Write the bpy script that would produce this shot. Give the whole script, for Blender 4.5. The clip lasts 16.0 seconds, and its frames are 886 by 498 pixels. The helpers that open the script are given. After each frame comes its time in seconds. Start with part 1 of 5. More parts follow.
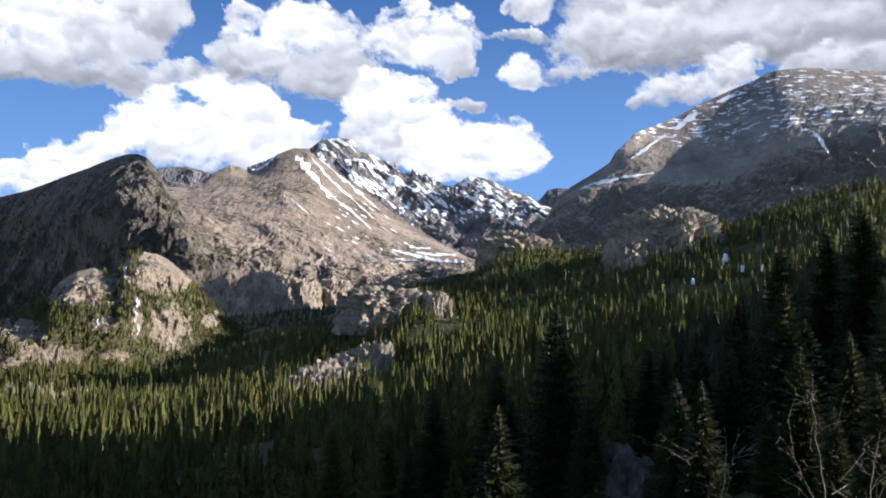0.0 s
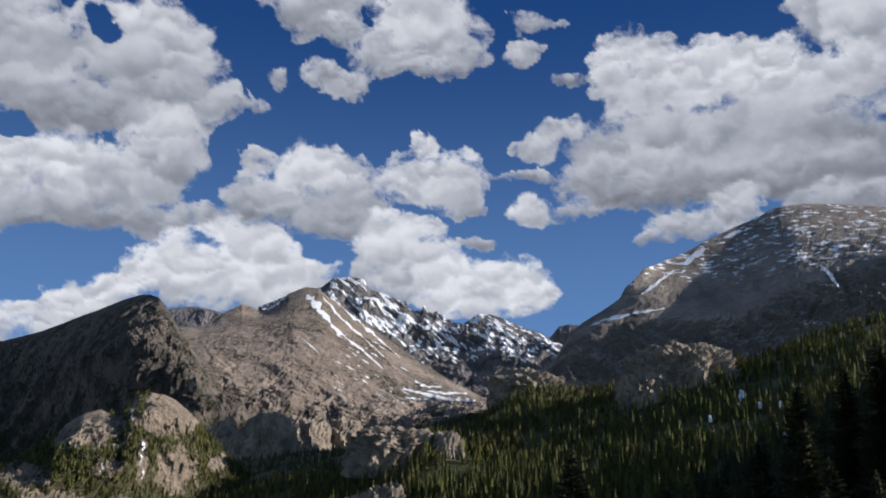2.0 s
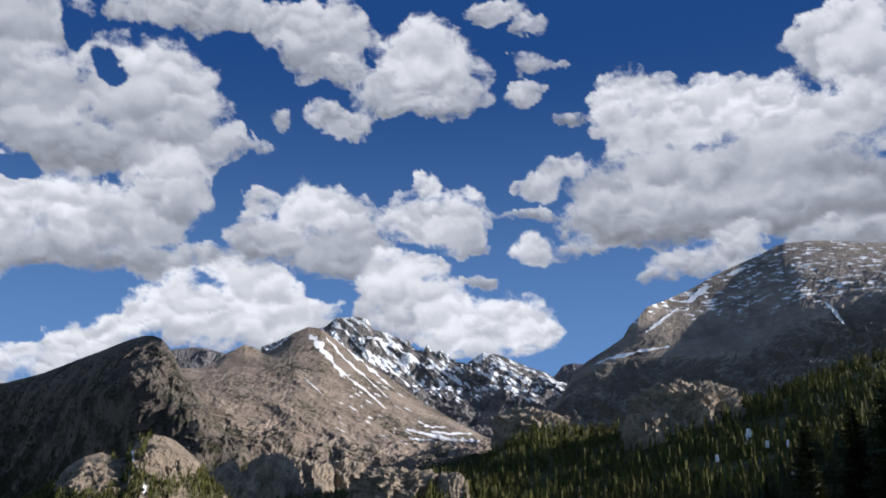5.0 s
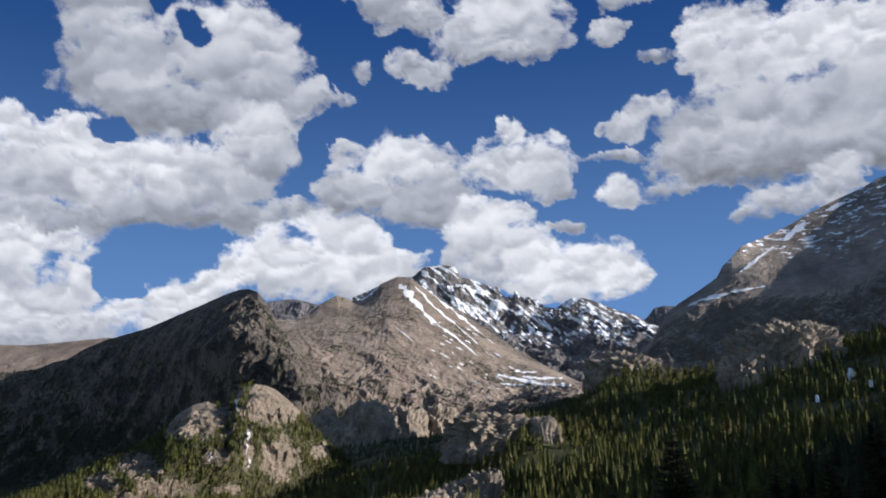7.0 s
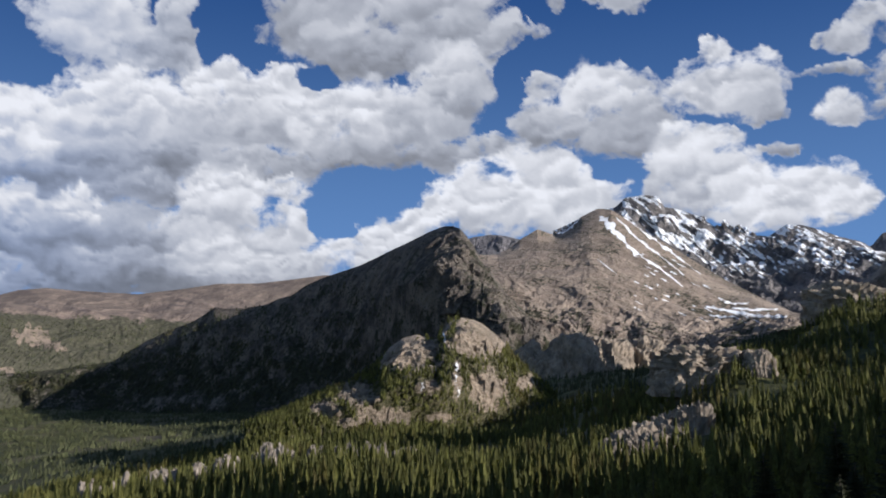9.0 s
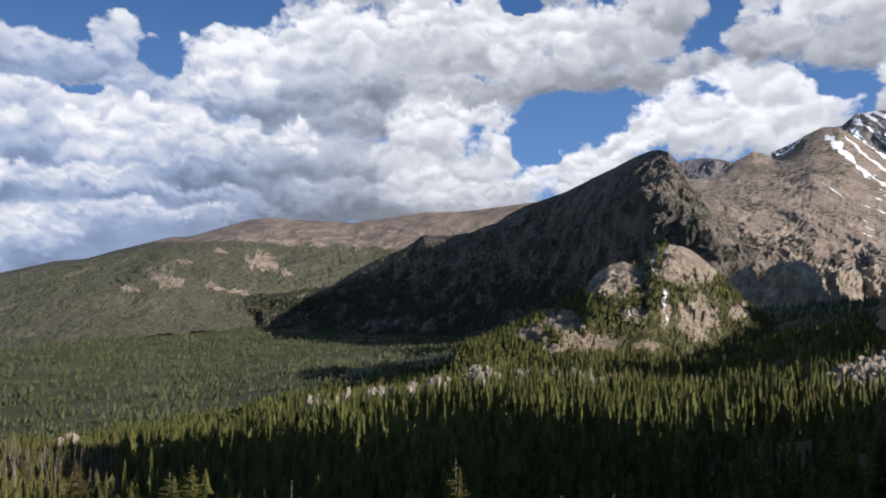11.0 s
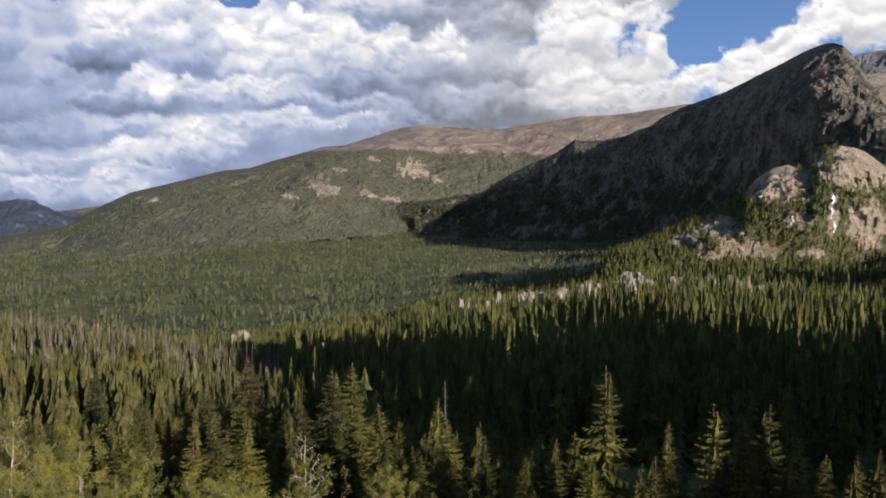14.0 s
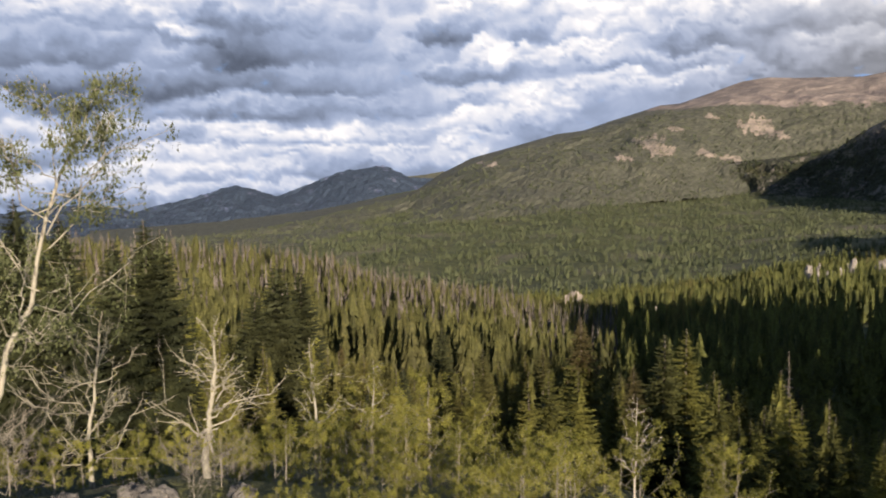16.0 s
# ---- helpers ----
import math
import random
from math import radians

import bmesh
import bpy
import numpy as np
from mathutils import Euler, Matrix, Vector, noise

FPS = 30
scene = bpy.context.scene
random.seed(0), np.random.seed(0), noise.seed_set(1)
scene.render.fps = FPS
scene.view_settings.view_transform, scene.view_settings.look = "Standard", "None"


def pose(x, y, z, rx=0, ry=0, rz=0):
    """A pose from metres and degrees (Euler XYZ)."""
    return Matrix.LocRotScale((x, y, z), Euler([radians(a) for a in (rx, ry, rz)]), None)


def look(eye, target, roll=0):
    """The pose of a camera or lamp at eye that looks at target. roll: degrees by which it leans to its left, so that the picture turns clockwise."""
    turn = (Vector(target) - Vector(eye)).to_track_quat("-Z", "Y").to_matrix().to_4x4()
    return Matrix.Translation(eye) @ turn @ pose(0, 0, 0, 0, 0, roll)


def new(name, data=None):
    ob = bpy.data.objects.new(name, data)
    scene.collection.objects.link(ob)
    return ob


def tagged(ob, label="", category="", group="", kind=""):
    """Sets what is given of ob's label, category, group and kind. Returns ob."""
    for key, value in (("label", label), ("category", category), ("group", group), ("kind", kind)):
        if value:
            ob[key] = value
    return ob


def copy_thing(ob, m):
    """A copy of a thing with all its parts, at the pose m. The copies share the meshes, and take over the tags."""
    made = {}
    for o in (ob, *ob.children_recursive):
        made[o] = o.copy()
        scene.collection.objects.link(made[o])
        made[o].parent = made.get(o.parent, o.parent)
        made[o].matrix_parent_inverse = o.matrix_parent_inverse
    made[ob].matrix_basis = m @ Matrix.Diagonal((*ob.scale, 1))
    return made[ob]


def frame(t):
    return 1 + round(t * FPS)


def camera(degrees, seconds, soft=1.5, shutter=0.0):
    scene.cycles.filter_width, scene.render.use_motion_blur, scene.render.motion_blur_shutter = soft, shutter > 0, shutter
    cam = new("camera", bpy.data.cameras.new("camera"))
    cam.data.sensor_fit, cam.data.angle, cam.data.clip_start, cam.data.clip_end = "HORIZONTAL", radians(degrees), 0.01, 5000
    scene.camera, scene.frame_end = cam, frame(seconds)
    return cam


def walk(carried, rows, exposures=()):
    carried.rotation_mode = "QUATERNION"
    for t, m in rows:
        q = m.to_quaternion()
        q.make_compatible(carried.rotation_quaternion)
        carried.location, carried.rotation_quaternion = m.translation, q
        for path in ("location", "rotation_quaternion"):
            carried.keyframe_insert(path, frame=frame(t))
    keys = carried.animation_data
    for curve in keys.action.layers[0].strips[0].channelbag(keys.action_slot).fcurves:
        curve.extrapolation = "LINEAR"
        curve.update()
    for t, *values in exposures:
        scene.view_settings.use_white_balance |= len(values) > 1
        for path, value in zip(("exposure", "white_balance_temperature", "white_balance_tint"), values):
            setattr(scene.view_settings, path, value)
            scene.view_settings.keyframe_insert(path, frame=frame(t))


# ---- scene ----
# The camera turns on its spot beside the trail, at eye height: seconds, turn to the left, tilt up, lean (degrees).
EYE = (0.0, 0.0, 0.0)
TURNS = (
    (0.0, -0.00, 4.57, 0.57),
    (0.5, 0.35, 6.52, 0.34),
    (1.0, 0.64, 8.90, 0.09),
    (1.5, 0.62, 11.25, 0.04),
    (2.0, 0.76, 13.69, 0.15),
    (2.5, 0.96, 15.33, -0.02),
    (3.0, 0.96, 15.96, 0.06),
    (5.5, 1.04, 16.29, -0.23),
    (6.0, 2.50, 15.14, -0.50),
    (6.5, 4.66, 13.83, -0.55),
    (7.0, 6.88, 12.82, -0.64),
    (7.5, 9.95, 12.07, -0.33),
    (8.0, 13.50, 10.77, -0.42),
    (8.5, 17.03, 9.66, -0.57),
    (9.0, 20.36, 8.51, -0.05),
    (11.5, 36.35, 2.47, 0.78),
    (12.0, 38.21, 1.30, 0.72),
    (12.5, 40.47, -0.23, 0.50),
    (13.0, 42.55, -1.30, 0.14),
    (13.5, 42.97, -2.37, 0.51),
    (14.0, 43.75, -2.76, 0.65),
    (14.5, 48.20, -3.28, -0.12),
    (15.0, 55.05, -4.47, -0.78),
    (15.5, 60.50, -5.02, -0.35),
    (16.0, 65.65, -5.31, -0.51),
)
EXPOSURES = (
    (0.0, 1.25, 6100, 12),
    (0.5, 1.03, 6100, 12),
    (1.0, 0.82, 6100, 12),
    (1.5, 0.62, 6050, 12),
    (2.0, 0.4, 6050, 12),
    (2.5, 0.27, 6050, 12),
    (3.0, 0.52, 6050, 12),
    (6.5, 0.6, 6050, 12),
    (9.0, 0.55, 6050, 12),
    (11.5, 0.84, 6200, 12),
    (12.5, 1.06, 6300, 12),
    (13.0, 1.13, 6400, 12),
    (14.0, 0.88, 6550, 12),
    (14.5, 0.88, 6650, 12),
    (15.5, 1.02, 6800, 13),
    (16.0, 1.07, 6850, 13),
)
cam = camera(54.4, 16.0, 1.85, 0.25)
walk(cam, [(t, pose(*EYE, 90 + p, 0, y) @ pose(0, 0, 0, 0, 0, r)) for t, y, p, r in TURNS], EXPOSURES)

# ---- light: a low afternoon sun from the right, a high-mountain sky ----
SUN_BEARING, SUN_HEIGHT = -97.0, 16.0   # degrees to the left of the first view; above the horizon
world = bpy.data.worlds.new("sky")
scene.world = world
world.use_nodes = True
wn = world.node_tree
sky = wn.nodes.new("ShaderNodeTexSky")
sky.sky_type = "NISHITA"
sky.sun_disc = False
sky.sun_elevation = radians(SUN_HEIGHT)
sky.sun_rotation = radians(-SUN_BEARING)
sky.altitude = 2900
wn.links.new(sky.outputs["Color"], wn.nodes["Background"].inputs["Color"])
wn.nodes["Background"].inputs["Strength"].default_value = 0.105

sun_data = bpy.data.lights.new("sun", "SUN")
sun_data.energy = 5.0
sun_data.angle = radians(0.5)
sun_data.color = (1.0, 0.92, 0.81)
sun = new("sun", sun_data)
sun.matrix_world = look((0, 0, 0), (math.sin(radians(SUN_BEARING)) * math.cos(radians(SUN_HEIGHT)),
                                    -math.cos(radians(SUN_BEARING)) * math.cos(radians(SUN_HEIGHT)),
                                    -math.sin(radians(SUN_HEIGHT))))

# ---- tools ----
rng = np.random.default_rng(7)
PERM = np.concatenate([rng.permutation(256)] * 2)
GRAD = rng.normal(size=(256, 3))
GRAD /= np.linalg.norm(GRAD, axis=1)[:, None]


def perlin(p):
    """Smooth noise, about -0.7 to 0.7, at an array of points."""
    i = np.floor(p).astype(np.int64)
    f = p - i
    i &= 255
    w = f * f * f * (f * (f * 6 - 15) + 10)
    total = 0
    for dx in (0, 1):
        for dy in (0, 1):
            for dz in (0, 1):
                h = PERM[PERM[PERM[(i[..., 0] + dx) & 255] + ((i[..., 1] + dy) & 255)] + ((i[..., 2] + dz) & 255)]
                d = f - np.array((dx, dy, dz))
                k = (w[..., 0] if dx else 1 - w[..., 0]) * (w[..., 1] if dy else 1 - w[..., 1]) * (w[..., 2] if dz else 1 - w[..., 2])
                total = total + k * np.sum(GRAD[h] * d, axis=-1)
    return total


def fbm(p, octaves=5, gain=0.5):
    total, amp = 0, 1.0
    for k in range(octaves):
        total = total + amp * perlin(p * 2.0 ** k + 17.3 * k)
        amp *= gain
    return total


def ridged(p, octaves=5, gain=0.5):
    """Sharp-crested noise, about 0 to 1.6."""
    total, amp = 0, 1.0
    for k in range(octaves):
        total = total + amp * (1 - 2.2 * np.abs(perlin(p * 2.0 ** k + 31.7 * k)))
        amp *= gain
    return total


def mesh_of(name, verts, faces, material, smooth=True):
    """A mesh from arrays of points and of equal-sided faces."""
    verts, faces = np.asarray(verts, dtype=np.float32), np.asarray(faces, dtype=np.int32)
    me = bpy.data.meshes.new(name)
    n, k = faces.shape
    me.vertices.add(len(verts))
    me.vertices.foreach_set("co", verts.ravel())
    me.loops.add(n * k)
    me.loops.foreach_set("vertex_index", faces.ravel())
    me.polygons.add(n)
    me.polygons.foreach_set("loop_start", np.arange(0, n * k, k, dtype=np.int32))
    me.polygons.foreach_set("use_smooth", np.full(n, smooth))
    me.update(calc_edges=True)
    me.validate()
    me.materials.append(material)
    return me


def grid_faces(rows, cols, closed=False):
    i, j = np.meshgrid(np.arange(rows - 1), np.arange(cols if closed else cols - 1), indexing="ij")
    j2 = (j + 1) % cols
    return np.stack([i * cols + j, i * cols + j2, (i + 1) * cols + j2, (i + 1) * cols + j], axis=-1).reshape(-1, 4)


def polar(bearing, distance):
    """x, y of a place: degrees to the left of the first view, metres."""
    b = np.radians(bearing)
    return -np.sin(b) * distance, np.cos(b) * distance


def smooth01(x):
    x = np.clip(x, 0, 1)
    return x * x * (3 - 2 * x)


# ---- materials ----
class Net:
    """A short way to write a node material."""

    def __init__(self, name, rough=0.9):
        self.material = bpy.data.materials.new(name)
        self.material.use_nodes = True
        self.tree = self.material.node_tree
        self.bsdf = self.tree.nodes["Principled BSDF"]
        self.bsdf.inputs["Roughness"].default_value = rough
        self.bsdf.inputs["Specular IOR Level"].default_value = 0.2
        self.where = self.tree.nodes.new("ShaderNodeNewGeometry")

    def put(self, value, socket):
        if isinstance(value, bpy.types.NodeSocket):
            self.tree.links.new(value, socket)
        elif isinstance(value, tuple) and len(value) == 3 and socket.type == "RGBA":
            socket.default_value = (*value, 1)
        else:
            socket.default_value = value

    def noise(self, scale, detail=6, rough=0.6, stretch=(1, 1, 1), turn=(0, 0, 0), warp=0.0):
        m, place = self.tree.nodes.new("ShaderNodeMapping"), self.where.outputs["Position"]
        m.inputs["Scale"].default_value = [scale * s for s in stretch]
        if any(turn):
            t = self.tree.nodes.new("ShaderNodeMapping")
            t.inputs["Rotation"].default_value = [radians(a) for a in turn]
            self.put(place, t.inputs["Vector"])
            place = t.outputs["Vector"]
        self.put(place, m.inputs["Vector"])
        n = self.tree.nodes.new("ShaderNodeTexNoise")
        n.inputs["Scale"].default_value = 1
        n.inputs["Detail"].default_value = detail
        n.inputs["Roughness"].default_value = rough
        n.inputs["Distortion"].default_value = warp
        self.put(m.outputs["Vector"], n.inputs["Vector"])
        return n.outputs["Fac"]

    def math(self, op, a, b=0.0):
        n = self.tree.nodes.new("ShaderNodeMath")
        n.operation = op
        self.put(a, n.inputs[0])
        self.put(b, n.inputs[1])
        return n.outputs[0]

    def step(self, value, low, high, to0=0.0, to1=1.0):
        n = self.tree.nodes.new("ShaderNodeMapRange")
        n.interpolation_type = "SMOOTHSTEP"
        for key, v in (("Value", value), ("From Min", low), ("From Max", high), ("To Min", to0), ("To Max", to1)):
            self.put(v, n.inputs[key])
        return n.outputs["Result"]

    def mix(self, fac, a, b, how="MIX"):
        n = self.tree.nodes.new("ShaderNodeMix")
        n.data_type, n.blend_type = "RGBA", how
        self.put(fac, n.inputs[0])
        self.put(a, n.inputs[6])
        self.put(b, n.inputs[7])
        return n.outputs[2]

    def axis(self, which, what="Position"):
        n = self.tree.nodes.new("ShaderNodeSeparateXYZ")
        self.put(self.where.outputs[what], n.inputs[0])
        return n.outputs[which]

    def bump(self, height, distance, strength=1.0):
        n = self.tree.nodes.new("ShaderNodeBump")
        n.inputs["Distance"].default_value = distance
        n.inputs["Strength"].default_value = strength
        self.put(height, n.inputs["Height"])
        self.put(n.outputs["Normal"], self.bsdf.inputs["Normal"])

    def done(self, colour):
        self.put(colour, self.bsdf.inputs["Base Color"])
        return self.material


SNOW = (0.82, 0.84, 0.88)


def rock_mountain(name, pale, dark, scree, grain=0.02, snow=None, green=None, streak=(1, 1, 1), turn=(0, 0, 0), relief=6.0, cliff=None, shrubs=0.0):
    """Bare mountainside. snow: (lowest height, full height, share, grain, stretch, turn), green: (colour, full below, none above, share),
    shrubs: share of the slope dotted with dark bushes."""
    net = Net(name)
    big, fine = net.noise(grain * 0.25, 5, 0.6), net.noise(grain, 10, 0.7, streak, turn)
    speck, runs = net.noise(grain * 6, 6, 0.7), net.noise(grain * 2.2, 8, 0.65, (0.22, 0.5, 1.0), turn if any(turn) else (0, 70, 0))
    colour = net.mix(net.step(fine, 0.4, 0.6), dark, pale)
    steep = net.step(net.axis(2, "Normal"), 0.55, 0.85)
    colour = net.mix(net.math("MULTIPLY", steep, net.step(big, 0.35, 0.6)), colour, scree)
    colour = net.mix(net.step(runs, 0.36, 0.5, 0.4, 0.0), colour, tuple(c * 0.6 for c in dark))
    colour = net.mix(net.step(runs, 0.52, 0.66, 0.0, 0.5), colour, tuple(min(1.0, c * 1.18) for c in pale))
    if cliff:
        sheer = net.math("ADD", net.axis(2, "Normal"), net.math("MULTIPLY", net.math("SUBTRACT", fine, 0.5), 0.8))
        colour = net.mix(net.step(sheer, 0.48, 0.7, 0.85, 0.0), colour, cliff)
    colour = net.mix(net.step(speck, 0.3, 0.7, 0.3, 0.0), colour, (0.02, 0.02, 0.018))
    height = net.axis(2)
    if shrubs:
        dots = net.math("ADD", net.noise(grain * 9, 3, 0.6), net.math("MULTIPLY", net.math("SUBTRACT", net.noise(grain * 0.8, 5, 0.65), 0.5), 0.9))
        colour = net.mix(net.step(dots, 0.6 - shrubs, 0.64 - shrubs, 0.0, 0.85), colour, (0.03, 0.033, 0.018))
    if green:
        tint, low, high, share = green
        cover = net.step(net.math("ADD", net.noise(grain * 1.1, 8, 0.75), net.step(height, low, high, share, share - 0.5)), 0.55, 0.62)
        colour = net.mix(cover, colour, net.mix(net.step(speck, 0.4, 0.65), tuple(c * 0.55 for c in tint), tint))
    if snow:
        low, high, share, snow_grain, snow_stretch, snow_turn = snow
        cover = net.step(net.math("ADD", net.noise(snow_grain, 7, 0.62, snow_stretch, snow_turn), net.step(height, low, high, share - 0.5, share)), 0.62, 0.645)
        colour = net.mix(cover, colour, SNOW)
    crack = net.noise(grain * 14, 5, 0.75)
    net.bump(net.math("ADD", net.math("ADD", fine, net.math("MULTIPLY", runs, 0.7)), net.math("ADD", net.math("MULTIPLY", speck, 0.4), net.math("MULTIPLY", crack, 0.25))), relief * 1.3)
    return net.done(colour)


FOREST = (0.05, 0.065, 0.022)
MAT_MASSIF = rock_mountain("brown_scree_mountainside", (0.35, 0.28, 0.222), (0.172, 0.134, 0.108), (0.287, 0.226, 0.177), 0.012,
                           green=(FOREST, 10, 110, 0.14), streak=(0.4, 0.7, 1), turn=(0, -32, 0), relief=8, shrubs=0.02)
MAT_PEAK = rock_mountain("grey_snowy_peak_rock", (0.22, 0.2, 0.19), (0.09, 0.086, 0.092), (0.17, 0.155, 0.15), 0.012,
                         snow=(170, 430, 0.095, 0.05, (0.2, 0.5, 1.0), (0, -46, 0)), turn=(0, -48, 0), relief=9)
MAT_CRAG = rock_mountain("brown_crag_rock", (0.2, 0.165, 0.135), (0.068, 0.059, 0.053), (0.148, 0.122, 0.1), 0.018,
                         green=((0.045, 0.045, 0.026), -20, 400, 0.12), relief=8, shrubs=0.035)
MAT_RIGHT = rock_mountain("brown_tundra_mountainside", (0.36, 0.3, 0.245), (0.17, 0.14, 0.118), (0.28, 0.23, 0.19), 0.016,
                          snow=(135, 255, 0.055, 0.085, (0.75, 0.8, 1.5), (0, 0, 0)), green=(FOREST, 50, 95, 0.16), relief=3, cliff=(0.13, 0.113, 0.1))
MAT_FAR_BARE = rock_mountain("dark_distant_rock", (0.16, 0.15, 0.16), (0.08, 0.08, 0.09), (0.14, 0.13, 0.135), 0.01,
                             snow=(400, 640, 0.04, 0.01, (1, 1, 2), (0, 0, 0)), relief=8)
MAT_TUNDRA = rock_mountain("tan_tundra_ridge", (0.24, 0.185, 0.152), (0.1, 0.08, 0.074), (0.155, 0.122, 0.103), 0.011,
                           green=((0.08, 0.077, 0.053), 170, 260, 0.42), relief=2.5)
# The blue haze of distance is put into the rock and tree colours here.
MAT_HAZY_HILL = rock_mountain("haze_blue_wooded_hill", (0.105, 0.105, 0.14), (0.042, 0.058, 0.11), (0.075, 0.085, 0.13), 0.012,
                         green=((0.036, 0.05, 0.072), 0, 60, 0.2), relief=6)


def ground_material():
    net = Net("forest_floor")
    patch, mid, fine = net.noise(0.006, 6, 0.6), net.noise(0.07, 8, 0.7), net.noise(0.9, 6, 0.7)
    grass = net.mix(net.step(mid, 0.42, 0.58), (0.03, 0.036, 0.012), (0.085, 0.083, 0.026))
    grass = net.mix(net.step(net.noise(0.013, 7, 0.7), 0.56, 0.64, 0.0, 0.7), grass, (0.13, 0.135, 0.05))
    soil = net.mix(net.step(fine, 0.4, 0.6), (0.09, 0.07, 0.045), (0.2, 0.165, 0.12))
    colour = net.mix(net.step(patch, 0.5, 0.68, 0.05, 0.6), grass, soil)
    net.bump(net.math("ADD", mid, net.math("MULTIPLY", fine, 0.3)), 1.5)
    return net.done(colour)


def needle_material(name, dark, light, warm=(0.13, 0.085, 0.03), patch=0.13, thin=0.0):
    net = Net(name, 0.75)
    island = net.where.outputs["Random Per Island"]
    tree = net.noise(patch, 2, 0.5)
    colour = net.mix(net.step(net.math("ADD", tree, net.math("MULTIPLY", island, 0.15)), 0.4, 0.75), dark, light)
    colour = net.mix(net.step(net.noise(0.012, 4, 0.6), 0.52, 0.7, 0.0, 0.5), colour, warm)
    colour = net.mix(net.step(net.noise(2.6, 6, 0.75), 0.38, 0.62, 0.55 if thin else 0.75, 0.0), colour, (0.018, 0.02, 0.008))
    if thin:
        # boughs and leaves so thin that light comes through them
        through_leaf = net.tree.nodes.new("ShaderNodeBsdfTranslucent")
        both = net.tree.nodes.new("ShaderNodeMixShader")
        both.inputs[0].default_value = thin
        net.put(net.mix(1.0, colour, (1.9, 1.9, 1.1), "MULTIPLY"), through_leaf.inputs["Color"])
        net.put(net.bsdf.outputs[0], both.inputs[1])
        net.put(through_leaf.outputs[0], both.inputs[2])
        net.put(both.outputs[0], net.tree.nodes["Material Output"].inputs["Surface"])
    return net.done(colour)


MAT_GROUND = ground_material()
MAT_NEEDLES = needle_material("conifer_needles", (0.066, 0.07, 0.02), (0.16, 0.16, 0.042), thin=0.4)
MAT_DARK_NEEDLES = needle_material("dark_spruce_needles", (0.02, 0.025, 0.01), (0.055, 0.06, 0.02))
# dark green, and darker still to put the right-hand slope's shade into the colour
MAT_DARK_SHADE_NEEDLES = needle_material("dark_shade_spruce_needles", (0.02, 0.023, 0.008), (0.046, 0.048, 0.015), (0.045, 0.04, 0.014), thin=0.15)
MAT_NEAR_NEEDLES = needle_material("near_spruce_needles", (0.08, 0.078, 0.017), (0.175, 0.163, 0.036), thin=0.35)
MAT_NEAR_DARK = needle_material("near_dark_spruce_needles", (0.04, 0.043, 0.012), (0.09, 0.09, 0.025), thin=0.3)
MAT_OLIVE = needle_material("olive_pine_needles", (0.07, 0.067, 0.02), (0.145, 0.135, 0.04), (0.145, 0.115, 0.05), thin=0.4)
MAT_BANK = needle_material("young_spruce_needles", (0.07, 0.068, 0.015), (0.16, 0.148, 0.03), (0.15, 0.12, 0.04), 0.3, thin=0.35)
MAT_DEAD = needle_material("dead_conifer_twigs", (0.1, 0.078, 0.066), (0.17, 0.135, 0.11), (0.15, 0.1, 0.07))
MAT_FAR_NEEDLES = needle_material("far_forest_needles", (0.042, 0.05, 0.021), (0.085, 0.092, 0.038), (0.125, 0.12, 0.06), 0.02)
MAT_RUSTY = needle_material("dying_spruce_needles", (0.065, 0.054, 0.018), (0.13, 0.092, 0.036), (0.14, 0.085, 0.03), 0.3, thin=0.35)
MAT_HANGING = needle_material("hanging_aspen_leaves", (0.07, 0.08, 0.03), (0.15, 0.155, 0.07), (0.15, 0.14, 0.06), 0.8, thin=0.35)
MAT_SAPLING = needle_material("young_aspen_leaves", (0.135, 0.13, 0.022), (0.25, 0.23, 0.048), (0.24, 0.19, 0.055), 0.6, thin=0.35)


def granite_material(name, pale, dark, grain):
    net = Net(name)
    big, fine, speck = net.noise(grain, 7, 0.65), net.noise(grain * 5, 8, 0.7, (1, 1, 0.4)), net.noise(grain * 40, 5, 0.7)
    colour = net.mix(net.step(big, 0.35, 0.65), dark, pale)
    colour = net.mix(net.step(fine, 0.3, 0.52, 0.75, 0.0), colour, (0.07, 0.06, 0.05))
    colour = net.mix(net.step(speck, 0.35, 0.7, 0.3, 0.0), colour, (0.05, 0.048, 0.04))
    plants = net.math("MULTIPLY", net.step(net.noise(grain * 2.2, 7, 0.7), 0.56, 0.62), net.step(net.axis(2, "Normal"), 0.35, 0.75))
    colour = net.mix(plants, colour, (0.055, 0.058, 0.022))
    net.bump(net.math("ADD", fine, net.math("MULTIPLY", speck, 0.2)), 0.5 / grain * 0.05)
    return net.done(colour)


